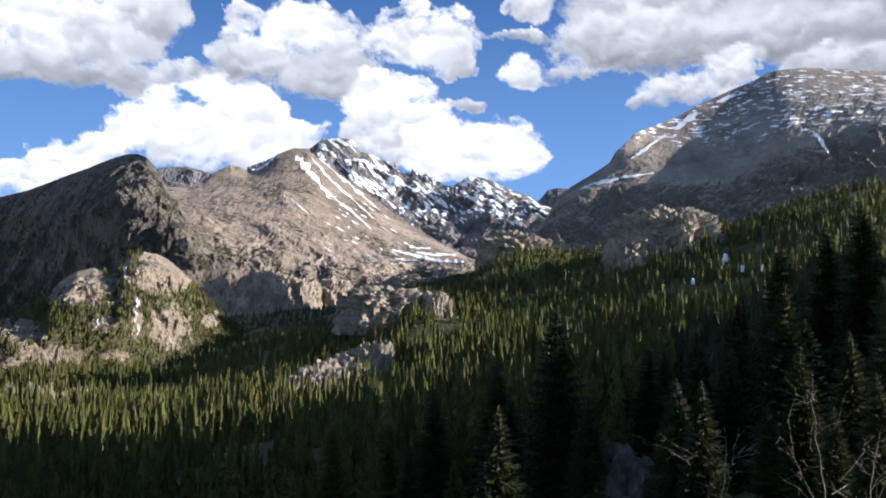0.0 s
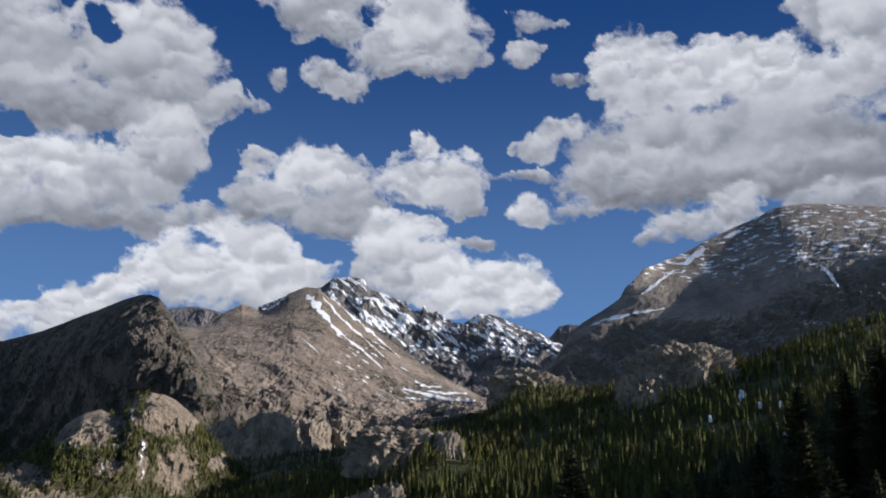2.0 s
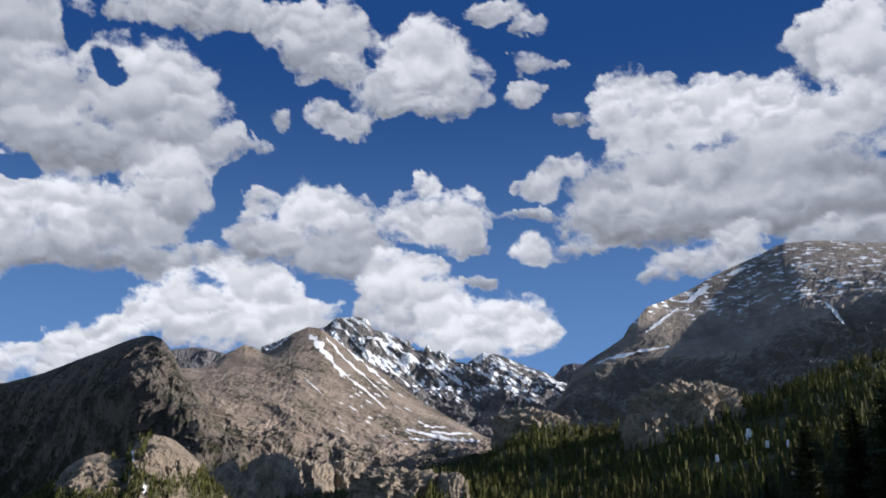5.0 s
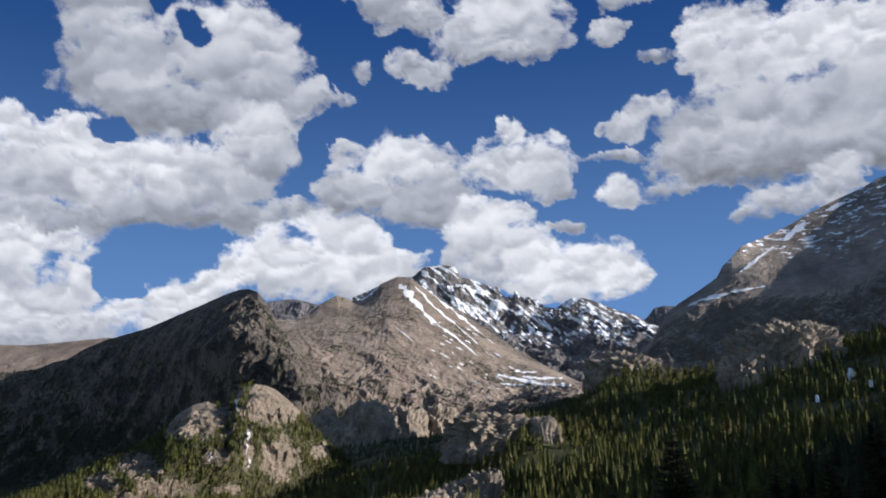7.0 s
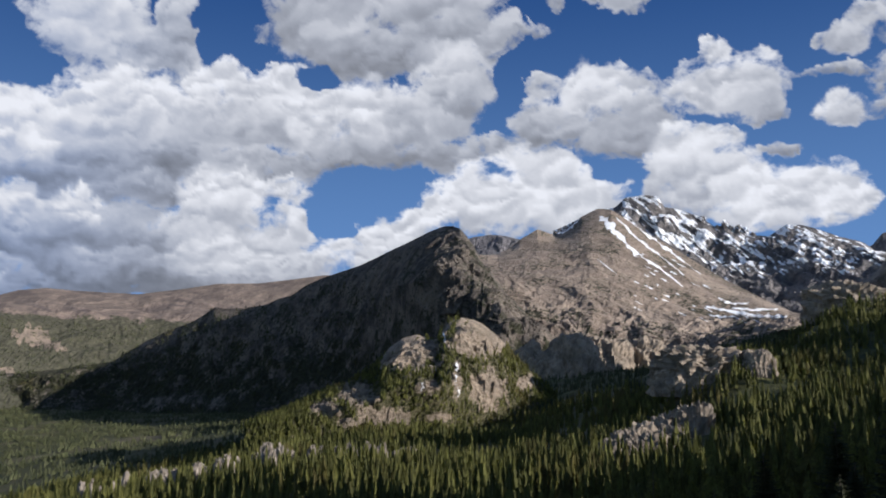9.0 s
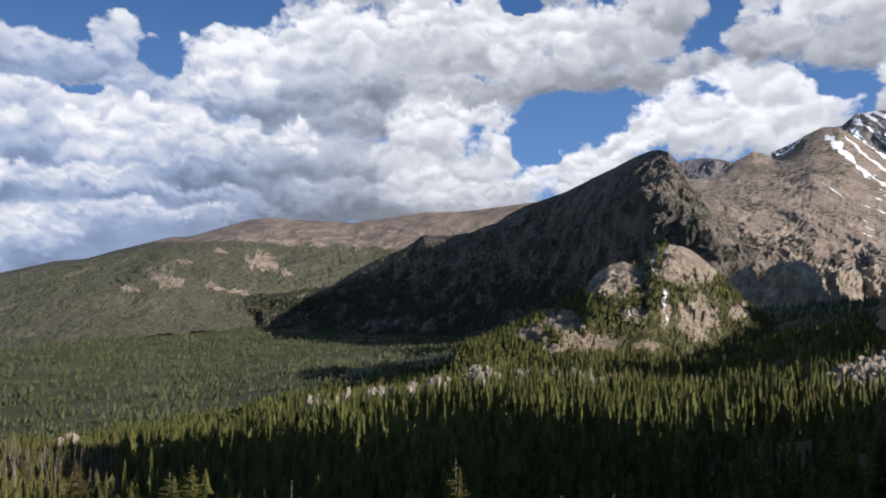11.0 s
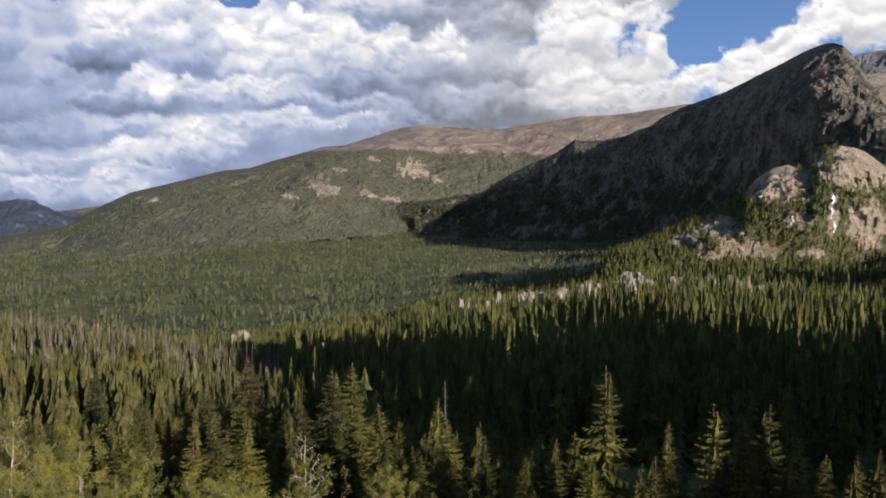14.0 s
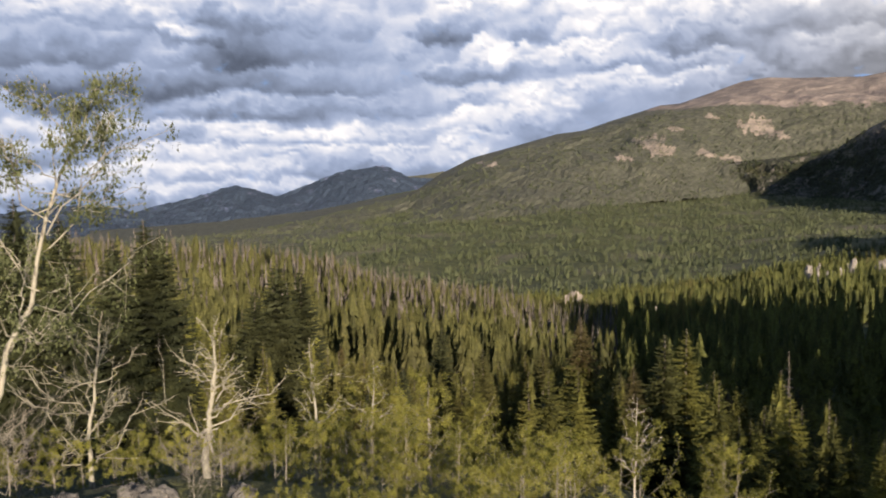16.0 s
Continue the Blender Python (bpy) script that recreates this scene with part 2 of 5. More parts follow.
def hill_material():
    net = Net("granite_dome_rock")
    n = net.tree.nodes.new("ShaderNodeAttribute")
    n.attribute_name = "bare"
    big, fine, speck = net.noise(0.03, 7, 0.65), net.noise(0.16, 8, 0.72, (1, 1, 2.2)), net.noise(0.9, 6, 0.7)
    rock = net.mix(net.step(big, 0.35, 0.65), (0.23, 0.185, 0.14), (0.36, 0.285, 0.215))
    rock = net.mix(net.step(fine, 0.33, 0.57, 0.85, 0.0), rock, (0.1, 0.085, 0.065))
    rock = net.mix(net.step(speck, 0.55, 0.68, 0.0, 0.5), rock, (0.05, 0.052, 0.022))
    floor = net.mix(net.step(fine, 0.4, 0.6), (0.05, 0.05, 0.022), (0.13, 0.115, 0.065))
    edge = net.math("ADD", n.outputs["Fac"], net.math("MULTIPLY", net.math("SUBTRACT", fine, 0.5), 1.6))
    net.bump(net.math("ADD", fine, net.math("MULTIPLY", speck, 0.25)), 4.0)
    return net.done(net.mix(net.step(edge, 0.35, 0.6), floor, rock))


MAT_HILLROCK = hill_material()
MAT_SLIDE = granite_material("tan_rubble", (0.27, 0.21, 0.165), (0.14, 0.112, 0.088), 0.02)
MAT_GRANITE = granite_material("weathered_granite", (0.36, 0.29, 0.22), (0.2, 0.165, 0.13), 0.05)
MAT_PALE_ROCK = granite_material("pale_granite", (0.31, 0.265, 0.215), (0.17, 0.14, 0.112), 0.2)
MAT_BOULDER = granite_material("lichen_grey_boulder", (0.15, 0.13, 0.11), (0.08, 0.07, 0.06), 0.6)


def snow_material():
    net = Net("old_snow", 0.6)
    net.bump(net.noise(0.2, 6, 0.6), 0.6)
    return net.done(net.mix(net.step(net.noise(0.05, 6, 0.7), 0.35, 0.7), SNOW, (0.7, 0.68, 0.66)))


def bark_material(name, pale, dark, scale):
    net = Net(name, 0.85)
    ring = net.noise(scale, 6, 0.65, (1, 1, 0.35))
    colour = net.mix(net.step(ring, 0.36, 0.5), dark, pale)
    net.bump(ring, 0.01)
    return net.done(colour)


MAT_SNOW = snow_material()
MAT_SPRUCE_BARK = bark_material("grey_spruce_bark", (0.11, 0.088, 0.066), (0.05, 0.04, 0.03), 9.0)
MAT_ASPEN_BARK = bark_material("pale_aspen_bark", (0.29, 0.255, 0.185), (0.13, 0.11, 0.08), 14.0)
MAT_TWIG = bark_material("bare_twig_bark", (0.22, 0.185, 0.14), (0.1, 0.085, 0.065), 20.0)
MAT_DEADWOOD = bark_material("bleached_dead_wood", (0.42, 0.36, 0.28), (0.24, 0.19, 0.145), 14.0)

# ---- the backdrop: cumulus clouds before the blue sky ----
CLOUDS = []


def cloud_bank(*puffs):
    """Overlapping heads, the farthest first: bearing, height angle, half-width, half-height (degrees), grey of the foot."""
    CLOUDS.extend(puffs)


# the grey overcast down the valley
cloud_bank((76.7, 3.7, 29.6, 9.27, 0.45), (81.1, 9.2, 20.5, 4.07, 0.55), (57.6, 3.6, 15.0, 3.99, 0.30), (90.5, 9.1, 3.6, 1.28, 0.35), (87.7, 9.9, 3.8, 0.81, 0.25), (81.8, 9.9, 3.4, 1.18, 0.15), (81.8, 8.7, 1.4, 0.41, 0.10), (90.6, 7.2, 3.9, 1.30, 0.60), (86.2, 7.0, 4.2, 1.34, 0.65), (81.9, 6.8, 3.4, 1.03, 0.50), (84.6, 5.4, 5.3, 1.20, 0.65), (76.6, 8.0, 4.6, 1.75, 0.70), (78.7, 9.6, 3.5, 1.02, 0.50), (71.6, 7.7, 4.4, 1.77, 0.68), (73.7, 9.7, 4.0, 1.04, 0.45), (72.3, 5.5, 6.6, 1.26, 0.65), (88.9, 4.2, 3.1, 0.84, 0.60), (90.0, 5.5, 3.4, 0.99, 0.65))
cloud_bank((68.6, 9.4, 2.9, 1.05, 0.40), (66.4, 9.8, 2.6, 1.40, 0.20), (65.7, 7.3, 3.7, 1.43, 0.55), (78.1, 4.0, 7.0, 0.89, 0.50), (66.5, 4.8, 2.6, 0.55, 0.25), (68.7, 4.1, 4.4, 0.73, 0.40), (83.0, 2.8, 3.0, 0.63, 0.30), (78.5, 2.8, 2.5, 0.65, 0.15), (77.8, 2.1, 3.6, 0.51, 0.20), (71.7, 2.4, 2.2, 0.59, 0.02), (73.9, 2.2, 1.8, 0.44, 0.10), (82.1, 1.2, 4.1, 0.50, 0.15), (68.7, 2.2, 3.0, 0.74, 0.25), (73.9, 0.8, 5.8, 0.66, 0.30), (68.0, 0.7, 4.5, 0.52, 0.20), (79.7, 0.1, 6.0, 0.58, 0.20), (85.5, 0.1, 3.0, 0.70, 0.15), (86.7, 2.9, 1.0, 0.69, 0.05))
cloud_bank((83.9, -1.3, 3.4, 0.71, 0.25), (76.9, -1.0, 5.7, 0.51, 0.25), (71.0, 1.1, 4.4, 0.52, 0.20), (89.7, -0.5, 4.7, 1.02, 0.25), (90.8, 1.5, 3.1, 1.34, 0.30))
# cumulus over the long ridge
cloud_bank((56.0, 8.2, 18.6, 6.67, 0.32), (37.7, 7.1, 11.9, 2.23, 0.35), (62.0, 14.5, 5.1, 1.63, 0.35), (64.8, 14.7, 2.4, 1.27, 0.45), (58.1, 14.2, 3.3, 1.34, 0.30), (55.0, 14.8, 2.1, 2.04, 0.30), (54.5, 12.8, 2.4, 0.86, 0.40), (43.8, 12.7, 7.1, 1.51, 0.42), (46.8, 15.4, 4.1, 2.09, 0.03), (49.0, 13.9, 1.8, 1.05, 0.10), (43.8, 15.2, 3.4, 2.11, 0.03), (39.3, 15.7, 4.1, 2.11, 0.05), (49.7, 12.6, 2.5, 0.88, 0.30), (40.8, 13.5, 4.1, 1.43, 0.35), (63.8, 9.0, 3.4, 1.16, 0.50), (59.3, 9.0, 3.3, 1.03, 0.40), (46.7, 8.2, 6.2, 1.28, 0.45), (42.2, 7.6, 4.5, 1.11, 0.42))
cloud_bank((50.7, 9.2, 3.6, 0.90, 0.25), (62.6, 11.8, 3.4, 1.49, 0.03), (64.4, 10.9, 1.8, 1.31, 0.10), (59.4, 11.1, 3.0, 1.70, 0.15), (55.0, 11.1, 3.1, 1.57, 0.05), (51.4, 10.9, 2.1, 1.42, 0.08), (47.4, 10.4, 3.3, 1.08, 0.10), (43.7, 10.5, 1.9, 0.91, 0.12), (54.9, 8.6, 3.1, 1.24, 0.20), (62.5, 7.6, 1.4, 1.35, 0.02), (59.3, 7.3, 2.0, 0.87, 0.20), (55.9, 7.5, 2.7, 0.71, 0.15), (64.3, 6.3, 3.0, 0.84, 0.45), (53.1, 6.5, 4.2, 0.72, 0.45), (46.6, 6.4, 4.4, 0.74, 0.50), (62.4, 4.7, 3.8, 0.85, 0.30), (63.6, 2.9, 3.1, 1.02, 0.15), (59.2, 4.5, 2.9, 0.87, 0.12))
cloud_bank((55.9, 5.3, 2.7, 0.71, 0.20), (51.7, 5.5, 3.6, 0.65, 0.20), (47.0, 5.7, 2.9, 0.44, 0.30), (64.5, 1.2, 1.8, 0.84, 0.20), (59.9, 3.1, 3.2, 0.70, 0.30))
# the heaped cloud beyond the crag
cloud_bank((40.4, 5.9, 7.0, 1.03, 0.50), (43.6, 21.7, 3.5, 2.58, 0.15), (39.6, 20.6, 2.7, 1.67, 0.30), (41.5, 19.3, 2.6, 0.83, 0.35), (38.3, 22.4, 1.4, 1.67, 0.30), (43.2, 16.1, 2.8, 2.00, 0.08), (38.6, 16.2, 5.1, 2.07, 0.15), (29.0, 16.2, 4.5, 2.18, 0.20), (24.5, 16.4, 3.8, 2.02, 0.15), (33.8, 16.3, 3.9, 2.13, 0.25), (41.1, 17.7, 3.6, 1.52, 0.02), (35.6, 18.6, 2.5, 1.56, 0.03), (31.7, 18.6, 2.6, 1.60, 0.03), (26.4, 17.8, 3.8, 1.45, 0.05), (41.7, 12.5, 5.1, 1.70, 0.48), (36.8, 13.9, 4.1, 1.41, 0.45), (32.2, 13.7, 3.6, 1.26, 0.35), (27.8, 14.4, 3.4, 0.92, 0.30))
cloud_bank((39.4, 11.6, 3.9, 1.04, 0.50), (23.3, 15.3, 2.3, 1.48, 0.30), (40.6, 9.5, 3.5, 1.72, 0.48), (43.0, 8.3, 3.4, 2.03, 0.48), (38.2, 8.9, 2.6, 1.40, 0.45), (40.7, 6.7, 4.8, 1.20, 0.50), (36.4, 11.8, 1.2, 1.95, 0.05), (33.9, 12.0, 2.1, 1.62, 0.08), (30.7, 12.1, 1.6, 0.80, 0.10), (43.2, 10.7, 1.5, 1.18, 0.05), (44.1, 10.9, 1.2, 0.67, 0.10), (34.9, 9.4, 3.5, 1.79, 0.20), (30.3, 9.9, 2.5, 1.46, 0.10), (32.4, 8.1, 3.9, 1.27, 0.30), (35.5, 7.6, 2.7, 1.25, 0.15), (33.7, 6.6, 3.5, 0.90, 0.25), (27.0, 7.8, 2.2, 0.92, 0.10), (29.9, 7.4, 3.2, 0.91, 0.15))
# high clouds over the peak
cloud_bank((29.8, 27.9, 3.6, 2.85, 0.35), (28.5, 23.5, 3.9, 3.28, 0.35), (26.2, 21.2, 4.0, 2.03, 0.40), (21.7, 21.4, 4.6, 1.40, 0.40), (18.9, 22.5, 3.3, 2.12, 0.28), (21.3, 25.2, 5.1, 3.27, 0.20), (23.4, 30.0, 2.2, 0.99, 0.30), (19.6, 30.4, 3.4, 1.34, 0.30), (16.1, 30.9, 3.2, 1.36, 0.35), (12.8, 30.5, 3.2, 1.55, 0.30), (10.3, 29.0, 2.5, 1.76, 0.30), (8.7, 30.1, 2.5, 2.11, 0.25), (8.2, 27.7, 1.6, 1.07, 0.35), (12.5, 24.7, 1.0, 0.79, 0.35), (8.1, 24.6, 2.4, 1.02, 0.25), (9.7, 24.9, 1.2, 0.73, 0.30), (14.3, 22.7, 1.5, 0.43, 0.35), (2.0, 28.5, 3.5, 2.87, 0.15))
cloud_bank((4.5, 26.3, 3.3, 1.45, 0.30), (0.3, 26.7, 2.5, 1.82, 0.30), (2.0, 25.5, 3.3, 0.66, 0.40), (-5.5, 28.4, 1.9, 0.78, 0.35), (-5.0, 26.4, 1.6, 0.90, 0.30), (-7.3, 28.1, 0.8, 0.53, 0.30), (-8.2, 24.6, 1.2, 0.51, 0.45), (-3.1, 31.8, 2.5, 0.87, 0.30), (-5.4, 30.8, 1.3, 0.77, 0.30))
# the broad cloud above the tundra mountain
cloud_bank((-27.1, 27.2, 2.5, 2.24, 0.20), (-25.0, 26.9, 2.0, 1.96, 0.25), (-27.8, 24.7, 2.6, 2.90, 0.20), (-13.0, 25.8, 2.7, 1.77, 0.15), (-11.0, 24.7, 1.4, 1.44, 0.20), (-26.1, 22.7, 2.9, 1.65, 0.25), (-14.4, 23.7, 4.2, 2.13, 0.20), (-22.7, 22.3, 4.1, 2.38, 0.12), (-17.4, 24.0, 2.6, 2.10, 0.08), (-20.8, 24.3, 2.1, 1.71, 0.05), (-8.0, 21.3, 2.0, 1.10, 0.25), (-6.0, 20.3, 1.8, 1.04, 0.25), (-24.8, 18.1, 5.5, 3.04, 0.42), (-18.8, 20.0, 10.2, 2.46, 0.38), (-13.3, 19.8, 5.6, 2.54, 0.35), (-18.6, 17.5, 9.8, 1.77, 0.45), (-11.3, 17.8, 4.5, 1.83, 0.38), (-25.1, 15.3, 3.5, 1.35, 0.42))
cloud_bank((-7.4, 16.1, 2.3, 0.59, 0.40), (-5.4, 16.2, 1.5, 1.12, 0.15), (-4.7, 18.3, 2.3, 0.45, 0.45), (-14.7, 14.1, 2.2, 0.58, 0.40), (-16.2, 14.8, 3.2, 1.00, 0.30), (-18.8, 15.9, 1.7, 1.06, 0.20), (-12.9, 14.0, 1.1, 0.44, 0.40))
# clouds round the peak
cloud_bank((20.3, 14.8, 3.1, 1.24, 0.40), (17.5, 15.0, 2.9, 1.08, 0.35), (18.6, 19.3, 1.8, 1.79, 0.30), (20.0, 18.4, 2.5, 2.84, 0.25), (22.2, 15.7, 2.0, 1.93, 0.30), (26.1, 15.0, 4.2, 1.43, 0.38), (24.7, 17.2, 3.0, 2.06, 0.20), (27.7, 17.2, 3.5, 2.02, 0.05), (29.1, 18.0, 1.9, 1.33, 0.05), (15.7, 15.1, 2.2, 0.91, 0.40), (13.3, 19.0, 1.1, 0.92, 0.30), (13.9, 16.4, 2.2, 1.46, 0.30), (11.3, 16.9, 3.8, 1.66, 0.30), (8.2, 15.9, 3.5, 1.56, 0.32), (6.7, 16.6, 1.9, 1.87, 0.25), (7.5, 18.5, 2.3, 1.12, 0.20), (9.8, 18.4, 3.5, 2.04, 0.10), (4.3, 17.8, 2.0, 0.82, 0.25))
cloud_bank((-0.8, 17.1, 1.1, 1.13, 0.30), (1.2, 18.2, 3.4, 1.88, 0.12), (2.0, 19.9, 1.0, 1.20, 0.10), (2.8, 20.6, 0.4, 0.90, 0.10))
# white heads behind the massif
cloud_bank((13.8, 13.8, 3.3, 1.28, 0.28), (14.6, 10.1, 5.7, 0.90, 0.25), (9.5, 10.6, 1.9, 1.10, 0.10), (11.8, 11.7, 3.3, 2.20, 0.05), (15.5, 11.9, 4.7, 2.35, 0.02), (18.0, 12.1, 2.8, 1.79, 0.03), (26.5, 8.1, 2.8, 1.00, 0.05), (24.8, 9.2, 1.9, 1.35, 0.05), (23.0, 10.4, 2.0, 1.66, 0.03), (20.7, 11.1, 1.4, 1.23, 0.02), (28.7, 10.6, 0.8, 0.73, 0.05), (5.8, 12.6, 1.5, 2.24, 0.20), (-1.5, 14.1, 1.5, 0.45, 0.40), (4.3, 14.1, 2.7, 1.87, 0.12), (2.0, 15.2, 1.9, 0.68, 0.10), (2.7, 12.6, 3.4, 2.24, 0.14), (-2.6, 9.7, 3.4, 0.92, 0.12), (-0.7, 11.4, 3.0, 2.05, 0.02))
cloud_bank((-3.4, 11.4, 3.0, 1.86, 0.02), (-5.6, 10.6, 1.2, 1.03, 0.03))
# gaps of blue: bearing, height angle, half-widths
BLUE = ((52.2, 15.1, 1.6, 1.55), (57.2, 12.9, 1.2, 0.34), (25.5, 12.0, 3.6, 1.77), (27.3, 9.7, 1.1, 0.90), (36.3, 22.0, 1.0, 2.37), (25.5, 12.3, 3.4, 1.30), (27.8, 10.7, 1.5, 1.11), (26.4, 27.9, 1.0, 1.30), (24.0, 26.3, 1.4, 0.84), (29.1, 19.6, 1.7, 0.64), (14.5, 25.8, 1.8, 2.13), (15.9, 28.5, 2.4, 1.39), (25.8, 12.2, 2.9, 1.02), (8.5, 13.2, 1.5, 0.74))


def sky_backdrop():
    step = 0.17
    b, a = np.arange(-30.5, 97.5, step), np.arange(-5, 36, step)
    bb, aa = np.meshgrid(b, a, indexing="ij")
    q = np.stack([bb / 4.4, aa / 3.8, np.zeros_like(bb)], axis=-1)
    b2, a2 = bb + 1.0 * fbm(q * 1.6 + 3, 6, 0.6), aa + 0.8 * fbm(q * 1.6 + 8, 6, 0.6)
    cover, shade = np.zeros_like(bb), np.full_like(bb, 0.9)

    def head(pb, pa, w, h, top, foot, edge, strength):
        """Lays one rounded head, bright above and grey below, over what is there."""
        i0, i1 = np.searchsorted(b, (pb - 1.5 * w - 1, pb + 1.5 * w + 1))
        j0, j1 = np.searchsorted(a, (pa - 1.5 * h - 1, pa + 1.5 * h + 1))
        if i1 <= i0 or j1 <= j0:
            return
        here = np.s_[i0:i1, j0:j1]
        u, v = (b2[here] - pb) / w, (a2[here] - pa) / h
        mask = smooth01((0.97 + edge / 2 - np.sqrt(u * u + v * v)) / edge)
        own = foot + (top - foot) * smooth01(0.5 + 0.55 * v + 0.1 * u)
        shade[here] += (own - shade[here]) * mask * strength
        return here, mask

    for pb, pa, w, h, grey in CLOUDS:
        laid = head(pb, pa, w, h, 1.0 - 0.3 * grey, 0.97 - 0.95 * grey, 0.8, 0.9)
        small, lively = min(w, h), 0.14 * (1 - 0.6 * grey)
        if laid:
            cover[laid[0]] = np.maximum(cover[laid[0]], laid[1] * (0.6 + 0.4 * smooth01((small - 0.35) / 1.1)))
        for _ in range(int(np.clip(7 + 5 * w * h, 8, 46))):
            turn, out = rng.uniform(0, 6.283), 0.95 * math.sqrt(rng.random())
            x, y = pb + w * out * math.cos(turn), pa + h * out * math.sin(turn)
            r = max(0.22, min(small, 2.6) * rng.uniform(0.16, 0.5))
            level = 0.95 - 0.95 * grey + 0.65 * grey * (0.5 + 0.5 * out * math.sin(turn)) + rng.normal(0, 0.025)
            laid = head(x, y, r * rng.uniform(1.0, 1.7), r, level + lively, level - lively, 0.45, 0.6)
            if laid and w < 12:
                cover[laid[0]] = np.maximum(cover[laid[0]], laid[1] * 0.62)
    for hb, ha, w, h in BLUE:
        cover *= smooth01((np.sqrt(((b2 - hb) / w) ** 2 + ((a2 - ha) / h) ** 2) - 0.6) / 0.6)
    x, y = polar(bb, 4880 * np.cos(np.radians(aa)))
    verts = np.stack([x, y, 4880 * np.sin(np.radians(aa))], axis=-1).reshape(-1, 3)
    net = Net("cloudy_sky")
    tree = net.tree
    tree.nodes.remove(net.bsdf)

    def field(name):
        n = tree.nodes.new("ShaderNodeAttribute")
        n.attribute_name = name
        return n.outputs["Fac"]

    # ravelled edges and small billows
    fray = net.math("SUBTRACT", net.noise(0.0075, 10, 0.62, (1, 1, 1.2), warp=0.3), 0.5)
    wisp = net.math("SUBTRACT", net.noise(0.003, 6, 0.6, (1, 1, 1.5)), 0.5)
    body = net.math("ADD", field("cover"), net.math("ADD", net.math("MULTIPLY", fray, 1.5), net.math("MULTIPLY", wisp, 1.0)))
    body = net.math("MULTIPLY", body, net.step(field("cover"), 0.0, 0.12))
    there = net.step(body, 0.3, 0.82)
    relief = net.math("MULTIPLY", net.math("SUBTRACT", net.noise(0.006, 8, 0.55, (1, 1, 1.3), warp=0.4), 0.5), 0.2)
    bright = net.math("ADD", field("shade"), relief)
    bright = net.math("ADD", bright, net.step(body, 0.35, 0.8, 0.04, 0.0))
    bright = net.math("MINIMUM", net.math("MAXIMUM", bright, 0.2), 1.02)
    level = net.math("POWER", bright, 2.2)
    tint = net.mix(net.math("MULTIPLY", field("cool"), net.step(bright, 0.66, 1.0, 1.0, 0.0)), CLOUD_WARM, CLOUD_COOL)
    cloud = net.mix(1.0, tint, level, "MULTIPLY")
    blue = net.mix(net.step(net.axis(2), 0, 2500), SKY_LOW, SKY_HIGH)
    glow = tree.nodes.new("ShaderNodeEmission")
    glow.inputs["Strength"].default_value = SKY_GLOW
    net.put(net.mix(there, blue, cloud), glow.inputs["Color"])
    net.put(glow.outputs[0], tree.nodes["Material Output"].inputs["Surface"])
    me = mesh_of("backdrop", verts, grid_faces(len(b), len(a)), net.material)
    for key, values in (("cover", cover), ("shade", shade), ("cool", 0.25 + 0.75 * smooth01((bb - 32) / 24))):
        me.attributes.new(key, "FLOAT", "POINT").data.foreach_set("value", values.ravel().astype(np.float32))
    return tagged(new("backdrop", me), "blue sky with white and grey cumulus clouds", "sky", kind="structure")


CLOUD_WARM, CLOUD_COOL = (1.0, 0.995, 1.0), (0.66, 0.83, 1.2)
SKY_LOW, SKY_HIGH = (0.19, 0.37, 0.7), (0.019, 0.075, 0.25)
SKY_GLOW = 0.56
sky_backdrop()

# ---- the ground: one sheet, given by upright sections outwards from the eye ----
RANGES = (0, 6, 15, 40, 90, 160, 260, 400, 600, 900, 1300, 1900, 2600, 3500, 4880)
SECTIONS = []


def section(bearing, *heights):
    SECTIONS.append((bearing, heights))


section(-150, -1.7, -1.4, 0, 6, 16, 32, 52, 80, 110, 140, 160, 180, 200, 200, 200)
section(-90, -1.7, -1.5, -1.5, 0, 4, 12, 25, 45, 70, 110, 140, 160, 180, 200, 200)
section(-45, -1.7, -1.9, -3, -2, 0, 4, 14, 30, 54, 95, 140, 200, 250, 300, 300)
section(-26, -1.7, -2.3, -4, -6, -7, -5, 4, 14, 46, 126, 135, 150, 150, 150, 150)
section(-17, -1.7, -2.3, -4.5, -9, -14, -17, -12, -4, 26, 84, 95, 120, 120, 120, 120)
section(-10, -1.7, -2.4, -5, -11, -19, -25, -24, -16, 7, 62, 80, 90, 90, 90, 90)
section(-5, -1.7, -2.5, -5, -11, -20, -27, -28, -22, -3, 58, 86, 90, 90, 90, 90)
section(0, -1.7, -2.6, -5, -12, -21, -28, -32, -28, -12, 22, 52, 60, 60, 60, 60)
section(8, -1.7, -2.6, -5.5, -13, -24, -32, -38, -42, -38, -18, 6, 20, 20, 20, 20)
section(19, -1.7, -2.8, -6.5, -17, -32, -41, -47, -49, -56, -60, -30, 10, 10, 10, 10)
section(30, -1.7, -2.9, -6.5, -17, -31, -40, -45, -50, -60, -66, -74, -84, -80, -20, 0)
section(40, -1.7, -2.8, -6, -15.5, -32, -46, -56, -61, -74, -95, -110, -115, -95, -40, 0)
section(50, -1.7, -2.9, -6.2, -15.5, -32, -47, -61, -73, -98, -126, -140, -135, -105, -30, 0)
section(57, -1.7, -3.3, -6.0, -14.4, -29, -43, -57, -71, -103, -142, -150, -132, -98, -30, 0)
section(66, -1.7, -3.8, -5.6, -13.6, -27, -39, -46, -66, -112, -156, -170, -148, -128, -105, -80)
